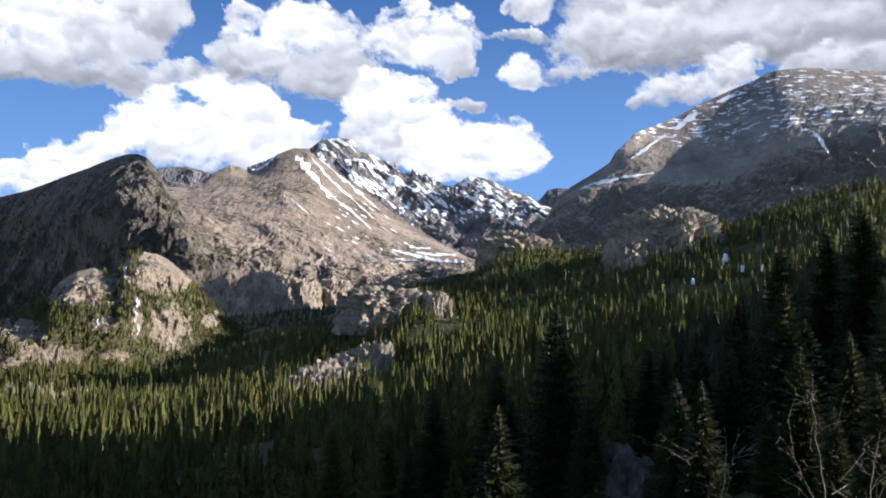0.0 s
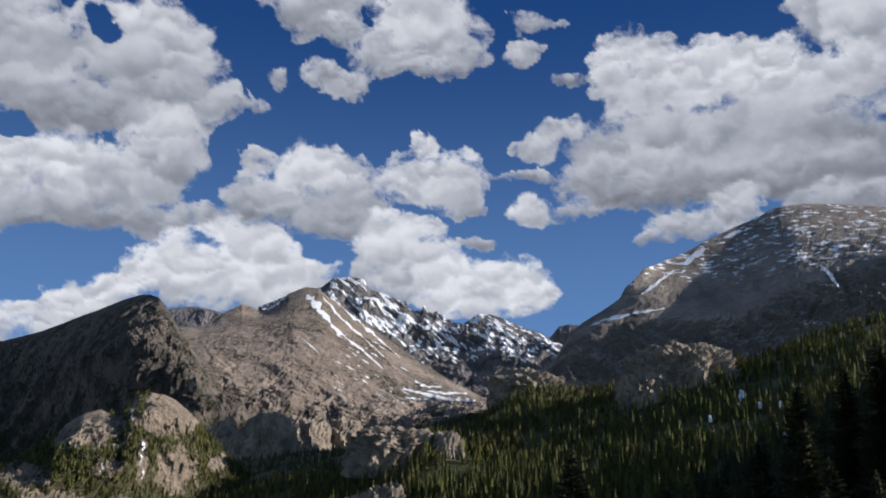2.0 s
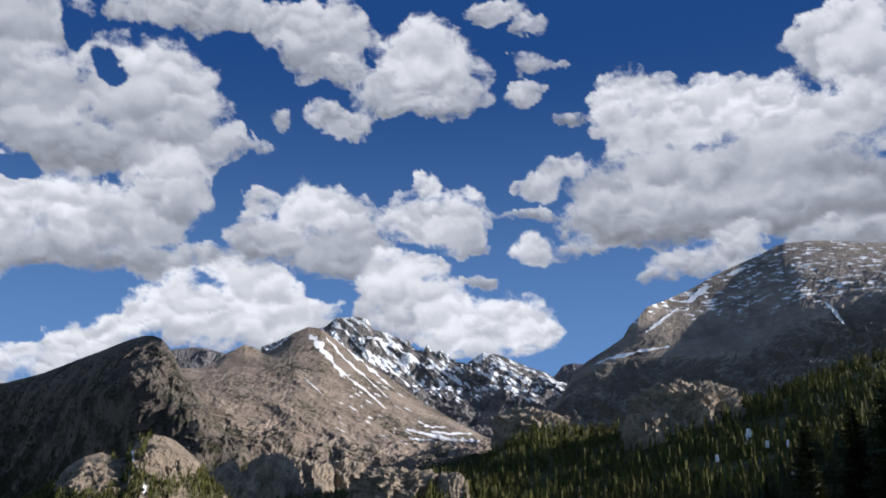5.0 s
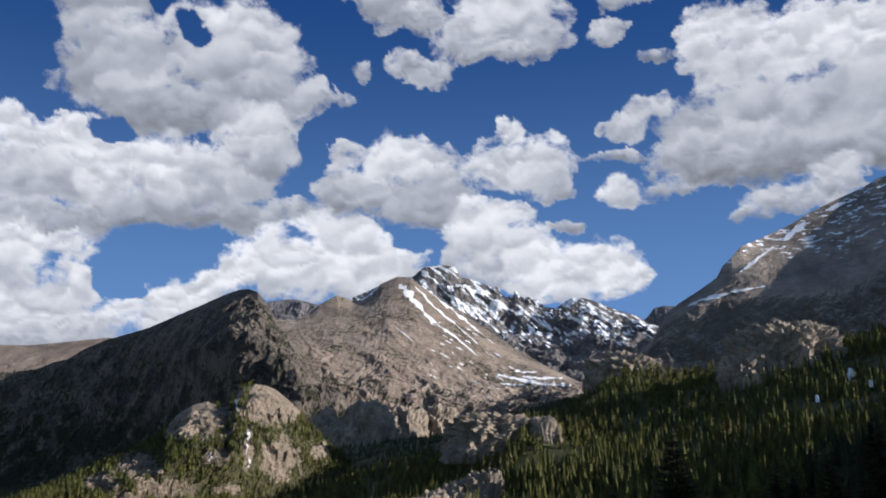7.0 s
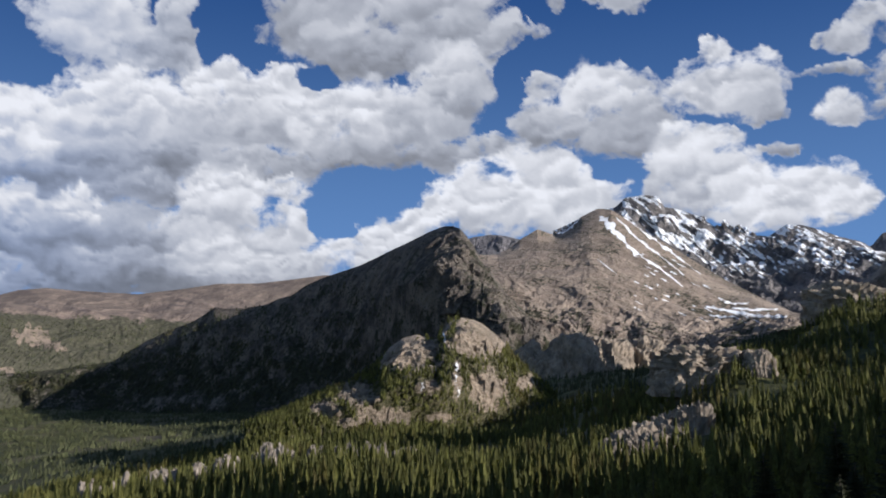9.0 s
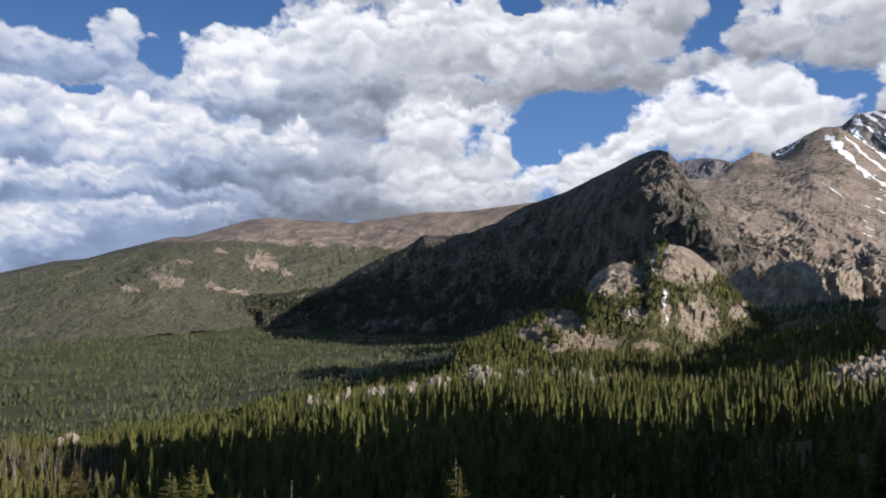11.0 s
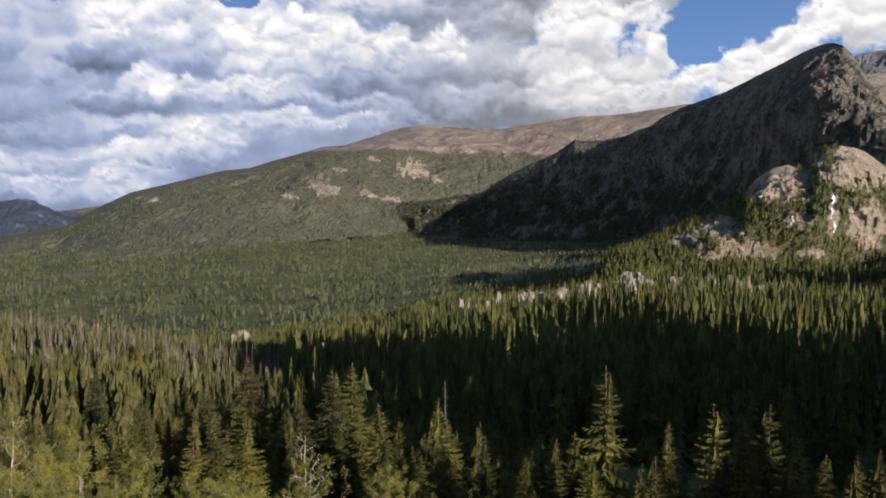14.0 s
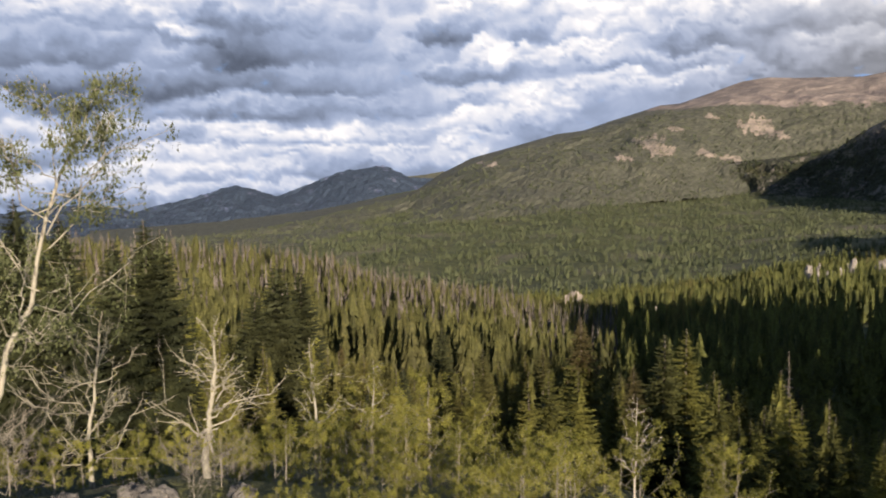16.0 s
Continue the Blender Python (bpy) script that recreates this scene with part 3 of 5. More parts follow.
section(77, -1.7, -4.0, -5.35, -13.2, -26, -35, -34, -52, -105, -158, -178, -170, -190, -205, -230)
section(90, -1.7, -4.0, -5.2, -12.6, -24, -31, -29, -46, -92, -130, -160, -190, -230, -270, -300)
section(120, -1.7, -2.7, -3.6, -7, -14, -20, -26, -40, -80, -120, -150, -180, -230, -270, -300)
section(180, -1.7, -1.4, 0, 6, 16, 32, 52, 80, 110, 140, 160, 180, 200, 200, 200)
TABLE = np.array([s for _, s in SECTIONS], dtype=float)
BEARINGS = np.array([b for b, _ in SECTIONS], dtype=float)

# knolls: bearing, distance, height, half-width across, half-width along (metres)
KNOLLS = (
    (3.0, 635, 24, 32, 40),
    (-14.5, 735, 16, 50, 45),
    (-6.0, 1000, 12, 40, 60),
    (6.5, 420, 5, 30, 30),
    (25, 760, 10, 60, 60),
)


def ground_height(x, y):
    x, y = np.asarray(x, dtype=float), np.asarray(y, dtype=float)
    d = np.hypot(x, y)
    b = np.degrees(np.arctan2(-x, y))
    b = np.where(b < BEARINGS[0], b + 360, b)
    u = np.interp(np.log(d + 4), np.log(np.array(RANGES) + 4), np.arange(len(RANGES)))
    v = np.interp(b, np.append(BEARINGS, 210), np.arange(len(BEARINGS) + 1))
    table = np.vstack([TABLE, TABLE[:1]])
    i, j = np.minimum(u.astype(int), len(RANGES) - 2), np.minimum(v.astype(int), len(BEARINGS) - 1)
    fu, fv = u - i, smooth01(v - j) * 0.5 + (v - j) * 0.5
    z = (table[j, i] * (1 - fu) + table[j, i + 1] * fu) * (1 - fv) + (table[j + 1, i] * (1 - fu) + table[j + 1, i + 1] * fu) * fv
    for kb, kd, kh, across, along in KNOLLS:
        kx, ky = polar(kb, kd)
        c, s = math.cos(radians(kb)), math.sin(radians(kb))
        p, q = (x - kx) * c + (y - ky) * s, -(x - kx) * s + (y - ky) * c
        z = z + kh * np.exp(-0.5 * ((p / across) ** 2 + (q / along) ** 2))
    # an unseen ridge added right of the view, shaped to cast shade over the valley
    shade_ridge = np.interp(y + 0.14 * x, (-400, -150, 50, 72, 88, 102, 178, 228, 240, 250, 265, 292, 335), (40, 70, 70, 75, 88, 104, 129, 120, 100, 74, 62, 40, 0))
    z = z + np.maximum(0, shade_ridge - z) * np.exp(-0.5 * ((x - 330) / 75) ** 2)
    far = smooth01((d - 8) / 250)
    p = np.stack([x, y, np.zeros_like(x)], axis=-1)
    return z + far * 6.0 * fbm(p / 130, 5) + 0.35 * smooth01((d - 2) / 10) * fbm(p / 4.0, 3)


def build_ground():
    b = np.concatenate([np.arange(-33, 98, 0.33), np.arange(98, 327, 4.0)])
    d = np.concatenate([[0.0], np.geomspace(0.8, 4880, 170)])
    dd, bb = np.meshgrid(d, b, indexing="ij")
    x, y = polar(bb, dd)
    verts = np.stack([x, y, ground_height(x, y)], axis=-1).reshape(-1, 3)
    faces = grid_faces(len(d), len(b), closed=True)[:, ::-1]
    return tagged(new("ground", mesh_of("ground", verts, faces, MAT_GROUND)), "wooded valley ground of grass, soil and needles", "ground", kind="structure")


ground = build_ground()


# ---- mountains: each lofted over lines that run along it, from the foot over the crest to the back ----
def along(line, b):
    """Height angle and distance of a line at the bearings b. line: (bearing, height angle, distance) in any order."""
    line = np.array(sorted(line), dtype=float)
    return np.interp(b, line[:, 0], line[:, 1]), np.interp(b, line[:, 0], line[:, 2])


def crest(points, *distances):
    """Adds distances, given as (bearing, distance), to a line of (bearing, height angle)."""
    dist = np.array(sorted(distances), dtype=float)
    return [(b, a, float(np.interp(b, dist[:, 0], dist[:, 1]))) for b, a in points]


def mountain(name, label, lines, material, step=0.06, rows=60, rough=(30.0,), size=260.0, jag=6.0, sharp=0.5, seed=0, back=900, squash=0.55, smooth=False, even=1.1):
    """rough: how far the rock stands out at each line, metres."""
    b = np.arange(max(min(l[0] for l in line) for line in lines), min(max(l[0] for l in line) for line in lines), step)
    rail = []
    for line in lines:
        a, d = along(line, b)
        x, y = polar(b, d)
        rail.append(np.stack([x, y, d * np.tan(np.radians(a))], axis=-1))
    top = rail[-1]
    out = top / np.linalg.norm(top, axis=1)[:, None]
    room = np.minimum(back, 4860 - np.linalg.norm(top[:, :2], axis=1))[:, None]
    rail.append(np.concatenate([top[:, :2] + out[:, :2] * room * 0.5, top[:, 2:] * 0.8 - 30], axis=1))
    rail.append(np.concatenate([top[:, :2] + out[:, :2] * room, top[:, 2:] * 0.4 - 150], axis=1))
    pieces, weight = [], []
    last = len(lines) - 1
    # the crest's kinks die out a little way down the slope
    n = max(1, int(even / step))
    kernel = np.exp(-0.5 * (np.arange(-3 * n, 3 * n + 1) / n) ** 2)
    kernel /= kernel.sum()
    mild = np.stack([np.convolve(np.pad(top[:, k], 3 * n, mode="edge"), kernel, "valid") for k in range(3)], axis=-1)
    rough = list(rough) + [rough[-1]] * (len(rail) - len(rough))
    for k in range(len(rail) - 1):
        n = rows if k < last else 8
        t = np.arange(n) / n
        ahead = rail[k + 1][None]
        if k == last - 1:
            ahead = mild + (top - mild)[None] * smooth01((t - 0.6) / 0.4)[:, None, None]
        pieces.append(rail[k][None] * (1 - t)[:, None, None] + ahead * t[:, None, None])
        near_crest = np.clip(np.abs(k + t - last) / max(1, last) * 6, 0.1, 1)
        weight.append((rough[k] * (1 - t) + rough[k + 1] * t) * near_crest)
    pieces.append(rail[-1][None])
    weight.append(np.array([rough[-1]]))
    p, w = np.concatenate(pieces), np.concatenate(weight)[:, None]
    q = p / size + seed
    q = q + 0.35 * np.stack([fbm(q * 1.3 + 5, 2), fbm(q * 1.3 + 9, 2), fbm(q * 1.3 + 13, 2)], axis=-1)
    q = q * np.array((1, 1, squash))
    lump = sharp * (ridged(q, 8, 0.6) - 0.8) + (1 - sharp) * 2 * fbm(q, 8, 0.6)
    edge = fbm(p / (size * 0.12) + seed, 4)
    flat = np.stack([-out[:, 0], -out[:, 1], np.full(len(out), 0.9)], axis=-1)[None]
    p = p + flat * (lump * w)[..., None] + np.array((0, 0, 1)) * (edge * jag * np.clip(w / 20, 0.2, 1))[..., None]
    n, m = p.shape[:2]
    ob = new(name, mesh_of(name, p.reshape(-1, 3), grid_faces(n, m)[:, ::-1], material, smooth))
    SURFACES.append((p.reshape(-1, 3), n, m))
    return tagged(ob, label, "mountain")


SURFACES = []
# the long tan ridge beyond the valley
ridge_far = crest([(24, 6.9), (28.3, 6.7), (30.3, 6.4), (32.5, 6.1), (35.1, 6.0), (37.3, 5.6), (39.9, 5.2), (43.7, 5.3), (45.2, 5.4), (46.7, 5.2), (48.5, 4.6), (50.3, 4.0), (51.6, 3.9), (53.2, 3.4),
                   (54.6, 3.0), (56.4, 2.4), (58.1, 2.2), (61.4, 1.3), (63.7, 0.7), (65.9, -0.4), (67.5, -1.5), (72.5, -2.8), (78, -3.8), (83.3, -4.2), (88, -4.6)], (24, 4000), (45, 3900), (52, 3700), (66, 3300), (88, 2800))
tundra_ridge_foot = crest([(24, -3), (40, -2), (50, -2.2), (60, -3.5), (70, -5), (88, -6)], (24, 3300), (45, 3000), (52, 2500), (66, 2000), (88, 1900))
tundra_ridge_lower = crest([(24, 1), (40, 1.2), (46, 1.5), (52, 1.2), (58, 0.2), (63, -1.0), (68, -2.8), (78, -4.4), (88, -5.2)], (24, 3500), (45, 3300), (52, 2900), (66, 2600), (88, 2400))
tundra_ridge_upper = crest([(24, 3.9), (36, 4.0), (44, 3.9), (47.4, 3.9), (51.8, 3.1), (56, 1.9), (61, 0.9), (65, -0.6), (68, -2.1), (78, -4.1), (88, -4.8)], (24, 3700), (45, 3550), (52, 3300), (66, 3000), (88, 2600))
tundra_ridge = mountain("tundra_ridge", "long tan tundra ridge with forest on its lower slope", [tundra_ridge_foot, tundra_ridge_lower, tundra_ridge_upper, ridge_far], MAT_TUNDRA, 0.14, 28, (20, 26, 16, 8), 300, 3, 0.4, 3)
RIDGE_POINTS = SURFACES[-1]

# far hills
mountain("distant_hill", "distant wooded hills with blue haze in their colour", [
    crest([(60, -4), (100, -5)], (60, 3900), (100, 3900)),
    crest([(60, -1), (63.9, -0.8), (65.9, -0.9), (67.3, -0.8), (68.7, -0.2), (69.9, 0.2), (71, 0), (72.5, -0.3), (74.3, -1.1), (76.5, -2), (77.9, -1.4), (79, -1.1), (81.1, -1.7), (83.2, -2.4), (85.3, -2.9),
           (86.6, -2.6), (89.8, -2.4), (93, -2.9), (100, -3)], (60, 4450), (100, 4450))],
    MAT_HAZY_HILL, 0.12, 34, (30,), 260, 4, 0.6, 8, 350)
mountain("distant_ridge", "pale distant ridge with a little snow", [
    crest([(58, -2), (72, -2)], (58, 4600), (72, 4600)),
    crest([(58, 0.4), (62, 0.1), (65.5, -0.2), (67, -0.4), (69, -0.6), (72, -1.2)], (58, 4750), (72, 4750))],
    MAT_TUNDRA, 0.1, 30, (14,), 200, 3, 0.5, 2, 90)

# peaks at the head of the valley
mountain("distant_peak", "dark distant peak with thin snow", [
    crest([(11, 6), (24, 6)], (11, 3420), (24, 3420)),
    crest([(11, 7.5), (14.5, 8.9), (16.1, 9.3), (17.1, 9.45), (18.3, 9.3), (20, 8.6), (24, 7)], (11, 3570), (24, 3570))], MAT_FAR_BARE, 0.08, 30, (30,), 200, 5, 0.6, 21, 200)
mountain("distant_peak", "dark distant peak with thin snow", [
    crest([(-13, 5), (-3, 5)], (-13, 3500), (-3, 3500)),
    crest([(-13, 8.2), (-8.5, 8.5), (-7.6, 8.6), (-7, 8.5), (-6.4, 7.8), (-5, 7), (-3, 6)], (-13, 3640), (-3, 3640))], MAT_FAR_BARE, 0.08, 30, (30,), 200, 5, 0.6, 23, 120)
snowy_peak_foot = crest([(13, 2.5), (-10, 3.2)], (13, 2940), (-10, 2770))
snowy_peak_lower = crest([(13, 5), (8, 5.5), (3, 4.8), (-2, 4.4), (-6, 4.9), (-10, 5.5)], (13, 3280), (4, 3280), (-10, 3110))
snowy_peak_upper = crest([(13, 8), (10, 8.8), (7, 9), (4, 8), (1, 7.0), (-2, 7.3), (-5, 6.8), (-10, 6.4)], (13, 3490), (4, 3530), (-10, 3280))
snowy_peak_top = crest([(13, 9.6), (10, 10.9), (8.9, 11.0), (8.2, 11.6), (7.0, 11.75), (6.1, 11.6), (5.7, 10.9), (4.8, 10.7), (3.6, 10.2), (2.5, 9.4), (1.9, 9.7), (1.5, 9.15), (1.0, 9.4), (0.4, 8.85), (-0.6, 8.7), (-1.7, 9.4), (-2.5, 9.3), (-3.6, 8.9), (-4.7, 8.4), (-5.9, 8.0), (-6.5, 7.5), (-10, 6.8)], (13, 3650), (-10, 3490))
snowy_peak = mountain("snowy_peak", "grey craggy peak with a flat top and snowy cirque", [snowy_peak_foot, snowy_peak_lower, snowy_peak_upper, snowy_peak_top], MAT_PEAK, 0.06, 34, (12, 20, 24, 18), 170, 9, 0.75, 40, 400)
scree_mountain_foot = crest([(22, -2), (14.2, -2), (10.6, -1.5), (5.9, -0.6), (3.4, 1.0), (-1.3, 2.6), (-5, 2.8)], (22, 1800), (0, 1700), (-5, 1750))
scree_mountain_lower = crest([(22, 3.0), (14.2, 2.9), (10.6, 3.0), (5.9, 2.3), (3.4, 2.6), (-1.3, 3.3), (-5, 3.1)], (22, 1930), (8, 1900), (0, 1960), (-5, 2020))
scree_mountain_upper = crest([(22, 5.5), (14.2, 6.0), (10.6, 6.3), (5.9, 4.9), (3.4, 4.0), (-1.3, 3.6), (-5, 3.2)], (22, 2110), (16, 2130), (8, 2210), (0, 2130), (-5, 2170))
scree_mountain_top = crest([(22, 7.7), (18, 8.1), (16.7, 8.1), (15.8, 8.6), (15.2, 9.1), (14, 9.75), (12.9, 9.35), (12.3, 9.5), (11.1, 10.5), (10, 11), (9.1, 10.9), (7, 9.4), (4.7, 7.9), (2.4, 6.3), (0.2, 5), (-2.1, 3.8), (-5, 3.3)], (22, 2440), (17, 2560), (14, 2810), (10, 2940), (0, 2440), (-5, 2290))
mountain("scree_mountain", "brown scree mountain with long snow gullies", [scree_mountain_foot, scree_mountain_lower, scree_mountain_upper, scree_mountain_top], MAT_MASSIF, 0.08, 40, (20, 22, 8, 4), 150, 5, 0.55, 60, 500)

# the dark crag with its long shoulder
crag_foot = crest([(11, -3), (14.2, -2.5), (16.8, -2), (20.5, -1.5), (25.4, -2), (28.6, -2.4), (32.5, -2.6), (37.7, -3), (41, -3.3), (47.2, -2.9), (58, -3)], (11, 1560), (17, 1470), (21, 1740), (25, 2040), (33, 2300), (41, 2590), (47, 2700), (58, 2800))
crag_upper = crest([(11, 0.6), (14.2, 2.6), (16.5, 4.2), (17.6, 5.0), (18.6, 5.9), (19.6, 6.4), (20.8, 6.3), (22, 5.8), (23.4, 5.2), (25.4, 4.3), (28.6, 3.0), (32.5, 1.5), (37.7, 0.2), (41, -1.0), (47.2, -1.4), (58, -2.4)], (11, 1630), (16.5, 1640), (17.8, 1690), (19, 1705), (20, 1700), (21, 1720), (22, 1750), (23, 1850), (25, 2110), (29, 2360), (33, 2480), (41, 2770), (47, 2880), (58, 2900))
crag_top = crest([(11, 1.0), (15.3, 4.0), (16.4, 5.9), (17.2, 7.0), (17.9, 7.8), (18.3, 8.7), (18.8, 9.35), (19.2, 9.8), (19.7, 10.0), (20.3, 9.98), (21.3, 9.6), (23.6, 8.5), (25.8, 7.4), (28.4, 6.5), (29.6, 5.9), (30.4, 5.3), (31.2, 5.1), (32.0, 4.7), (33.4, 4.45), (34.6, 4.4), (35.2, 4.5), (35.7, 4.1), (36.6, 3.5), (38.3, 2.8), (39.9, 1.9), (41.2, 1.0), (44.3, 0.5), (47.3, 0.2), (52, -0.8), (58, -2)], (11, 1740), (17, 1850), (19, 1940), (20, 2060), (25, 2320), (33, 2620), (41, 2900), (47, 3000), (58, 3000))
crag = mountain("crag", "dark brown rocky crag with a long shoulder", [crag_foot, crag_upper, crag_top], MAT_CRAG, 0.08, 48, (12, 28, 16), 150, 6, 0.7, 77, 600, 1.0)
CRAG_POINTS = SURFACES[-1][0]

# the broad mountain over the wooded slope
broad_mountain_foot = crest([(-3, 3), (-6.6, 4), (-11, 4), (-17, 5), (-22, 6), (-27, 6.5), (-42, 5)], (-3, 1007), (-12, 1007), (-22, 1016), (-42, 1045))
broad_mountain_lower = crest([(-3, 3.4), (-6.6, 5.2), (-8.1, 5.1), (-11, 5.3), (-13.5, 5.8), (-17, 6.6), (-22, 8.2), (-27.5, 9.0), (-42, 7)], (-3, 1036), (-12, 1050), (-22, 1064), (-42, 1140))
broad_mountain_upper = crest([(-3, 3.7), (-6.6, 5.9), (-7.5, 7.3), (-9.6, 8.4), (-12.9, 8.8), (-15.4, 8.8), (-18.8, 9.0), (-22, 10.6), (-27.5, 11.7), (-42, 8)], (-3, 1059), (-8, 1069), (-12, 1078), (-22, 1092), (-42, 1197))
broad_mountain_top = crest([(-3, 4), (-6.6, 6.1), (-7.5, 7.9), (-8.5, 8.7), (-9.9, 9.5), (-11, 10.2), (-11.4, 10.9), (-12, 11.4), (-12.6, 12.05), (-14, 12.5), (-15.4, 13), (-16.8, 13.7), (-18.6, 14.4), (-20.0, 14.85), (-20.8, 15.25), (-21.4, 15.4), (-23.0, 15.4), (-24.2, 15.25), (-27.6, 14.7), (-42, 9)], (-3, 1092), (-8, 1121), (-12, 1168), (-14, 1244), (-18, 1358), (-21, 1416), (-28, 1463), (-42, 1482))
mountain("broad_mountain", "broad brown mountain dotted with snow above cliffs", [broad_mountain_foot, broad_mountain_lower, broad_mountain_upper, broad_mountain_top], MAT_RIGHT, 0.095, 36, (8, 15, 2.5, 1.5), 55, 3, 0.65, 90, 130, 0.4)


# the low granite hill before the crag: two rounded domes, slabs and wooded gaps
HILL_TOP = [(33, -3.4), (29.7, -1.8), (27, -0.4), (25, 0.4), (24.5, 1.2), (23.9, 2.0), (23, 2.6), (22.1, 2.85), (21.3, 2.6), (20.8, 2.4), (20.4, 3.2), (19.9, 3.75), (19.2, 3.95), (18.4, 3.85), (17.7, 3.5), (17.1, 3.0), (16.3, 2.3), (15.6, 1.4), (14.6, 0.4), (13.5, -0.6), (11.5, -2.2)]
granite_hill = mountain("granite_hill", "low granite hill of rounded tan domes with wooded gaps", [
    crest([(33, -5), (11, -4.6)], (33, 760), (20, 810), (15, 930), (11, 1000)),
    crest([(b, -4.0 + 0.45 * (a + 4.0)) for b, a in HILL_TOP], (33, 800), (24, 850), (20.5, 860), (17, 945), (14, 1020), (11, 1060)),
    crest([(b, -4.0 + 0.82 * (a + 4.0)) for b, a in HILL_TOP], (33, 880), (24, 945), (21, 960), (19, 980), (16, 1050), (11, 1110)),
    crest(HILL_TOP, (33, 980), (24, 1040), (21, 1065), (19, 1085), (16, 1120), (11, 1160))], MAT_HILLROCK, 0.07, 34, (5, 9, 8, 4), 30, 1.6, 0.7, 31, 160, 1.5)
# bare rock on it: bearing, height angle, half-widths (degrees)
SLABS = ((22.7, 1.7, 2.4, 1.5), (18.1, 2.6, 2.6, 1.5), (17.4, -0.8, 1.4, 1.5), (19.45, -0.2, 0.4, 1.4), (24.2, -2.5, 2.0, 0.7), (26, -1.1, 1.6, 0.9), (21.4, -0.6, 0.9, 0.6), (28, -2.1, 1.2, 0.6), (14.9, -0.4, 0.7, 0.7), (20.6, -2.5, 0.9, 0.35), (26.6, -2.9, 0.9, 0.4))


def bareness(b, a):
    q = np.stack([b * 1.1, a * 1.1, np.zeros_like(a)], axis=-1)
    wave = 1.25 * fbm(q * 1.5, 6, 0.7)
    best = np.full_like(a, -9.0)
    for sb, sa, w, h in SLABS:
        best = np.maximum(best, 1 - np.sqrt(((b - sb) / w) ** 2 + ((a - sa) / h) ** 2))
    return np.clip(best * 2.0 + wave + 0.2, 0, 1)


def paint_hill():
    p = SURFACES[-1][0]
    r = np.hypot(p[:, 0], p[:, 1])
    b, a = np.degrees(np.arctan2(-p[:, 0], p[:, 1])), np.degrees(np.arctan2(p[:, 2], r))
    granite_hill.data.attributes.new("bare", "FLOAT", "POINT").data.foreach_set("value", bareness(b, a).astype(np.float32))


paint_hill()
HILL_POINTS = SURFACES[-1][0]

# ---- rock outcrops, snow ----
def rock_mesh(name, half, tall, deep, seed, material, fine=26, craggy=0.35):
    """A bare rock standing out of the slope: half-width, height, half-depth."""
    m, n = fine * 2, fine
    u, v = np.meshgrid(np.arange(m) / m * 2 * np.pi, np.linspace(0.0, 1, n), indexing="xy")
    r = np.cos(v * np.pi / 2) ** 0.75
    p = np.stack([r * np.cos(u), r * np.sin(u), np.sin(v * np.pi / 2)], axis=-1)
    q = p * 1.5 + seed * 3.1
    lump = craggy * (ridged(q * 1.4, 7, 0.6) - 0.8) + 0.3 * fbm(q * 0.8 + 4, 6, 0.6)
    steps = 0.08 * np.round(5 * (p[..., 2] + 0.5 * fbm(q, 2))) / 5
    p = p * (1 + lump + steps)[..., None]
    p[..., 2] = p[..., 2] * tall - 1.3 * tall * (1 - np.linspace(0, 1, n))[:, None] ** 6
    p[..., 0] *= half
    p[..., 1] *= deep
    return mesh_of(name, p.reshape(-1, 3), grid_faces(n, m, closed=True), material, False)


def outcrop(label, bearing, distance, half, tall, deep=None, material=None, seed=0, fine=26, craggy=0.35, group="", up=0.0, name="rock_outcrop"):
    x, y = polar(bearing, distance)
    OUTCROP_PLAN.append((bearing, distance, half, deep or half * 0.8))
    ob = new(name, rock_mesh(name, half, tall, deep or half * 0.8, seed + bearing, material or MAT_GRANITE, fine, craggy))
    ob.matrix_world = pose(x, y, float(ground_height(x, y)) - 0.1 * tall + up, 0, 0, bearing)
    return tagged(ob, label, "snow" if name == "snow_bank" else "rock", group)


OUTCROP_PLAN = []
for k, (b, d, half, tall) in enumerate(((9.7, 415, 4, 4), (8.8, 425, 5, 5), (7.6, 430, 5, 6), (6.3, 440, 5, 7), (5.1, 442, 5, 8), (4.0, 440, 4.5, 7), (8.2, 405, 4, 3), (6.9, 410, 4.5, 3.5), (5.6, 415, 3.5, 3), (9.2, 395, 3, 2.5))):
    outcrop("broken brown granite ledges among conifers", b, d, half * 1.15, tall * 0.75 + 3, seed=20 + k, fine=22, craggy=0.5, group="broken ledges", up=2.0)
outcrop("dark broken granite cliff on the wooded knoll", 3.7, 626, 24, 12, 16, seed=31, fine=52, craggy=0.5)
outcrop("grey granite knob on the wooded knoll", 0.4, 612, 9, 12, seed=33, fine=36, craggy=0.3)
outcrop("broad grey granite knob above the forest", -14.6, 730, 34, 20, 24, seed=34, fine=48, craggy=0.4)
outcrop("broad grey granite knob above the forest", -12.3, 710, 16, 14, 14, seed=35, fine=34, craggy=0.4)
outcrop("wooded granite knob below the mountain", -4.8, 1010, 34, 18, 24, seed=36, fine=36, craggy=0.4)
outcrop("low rock ledge on the wooded slope", -23.2, 320, 12, 5, 7, seed=37, fine=28, craggy=0.4)
outcrop("low rock ledge on the wooded slope", -20.0, 330, 8, 6, 7, seed=38, fine=28, craggy=0.4)
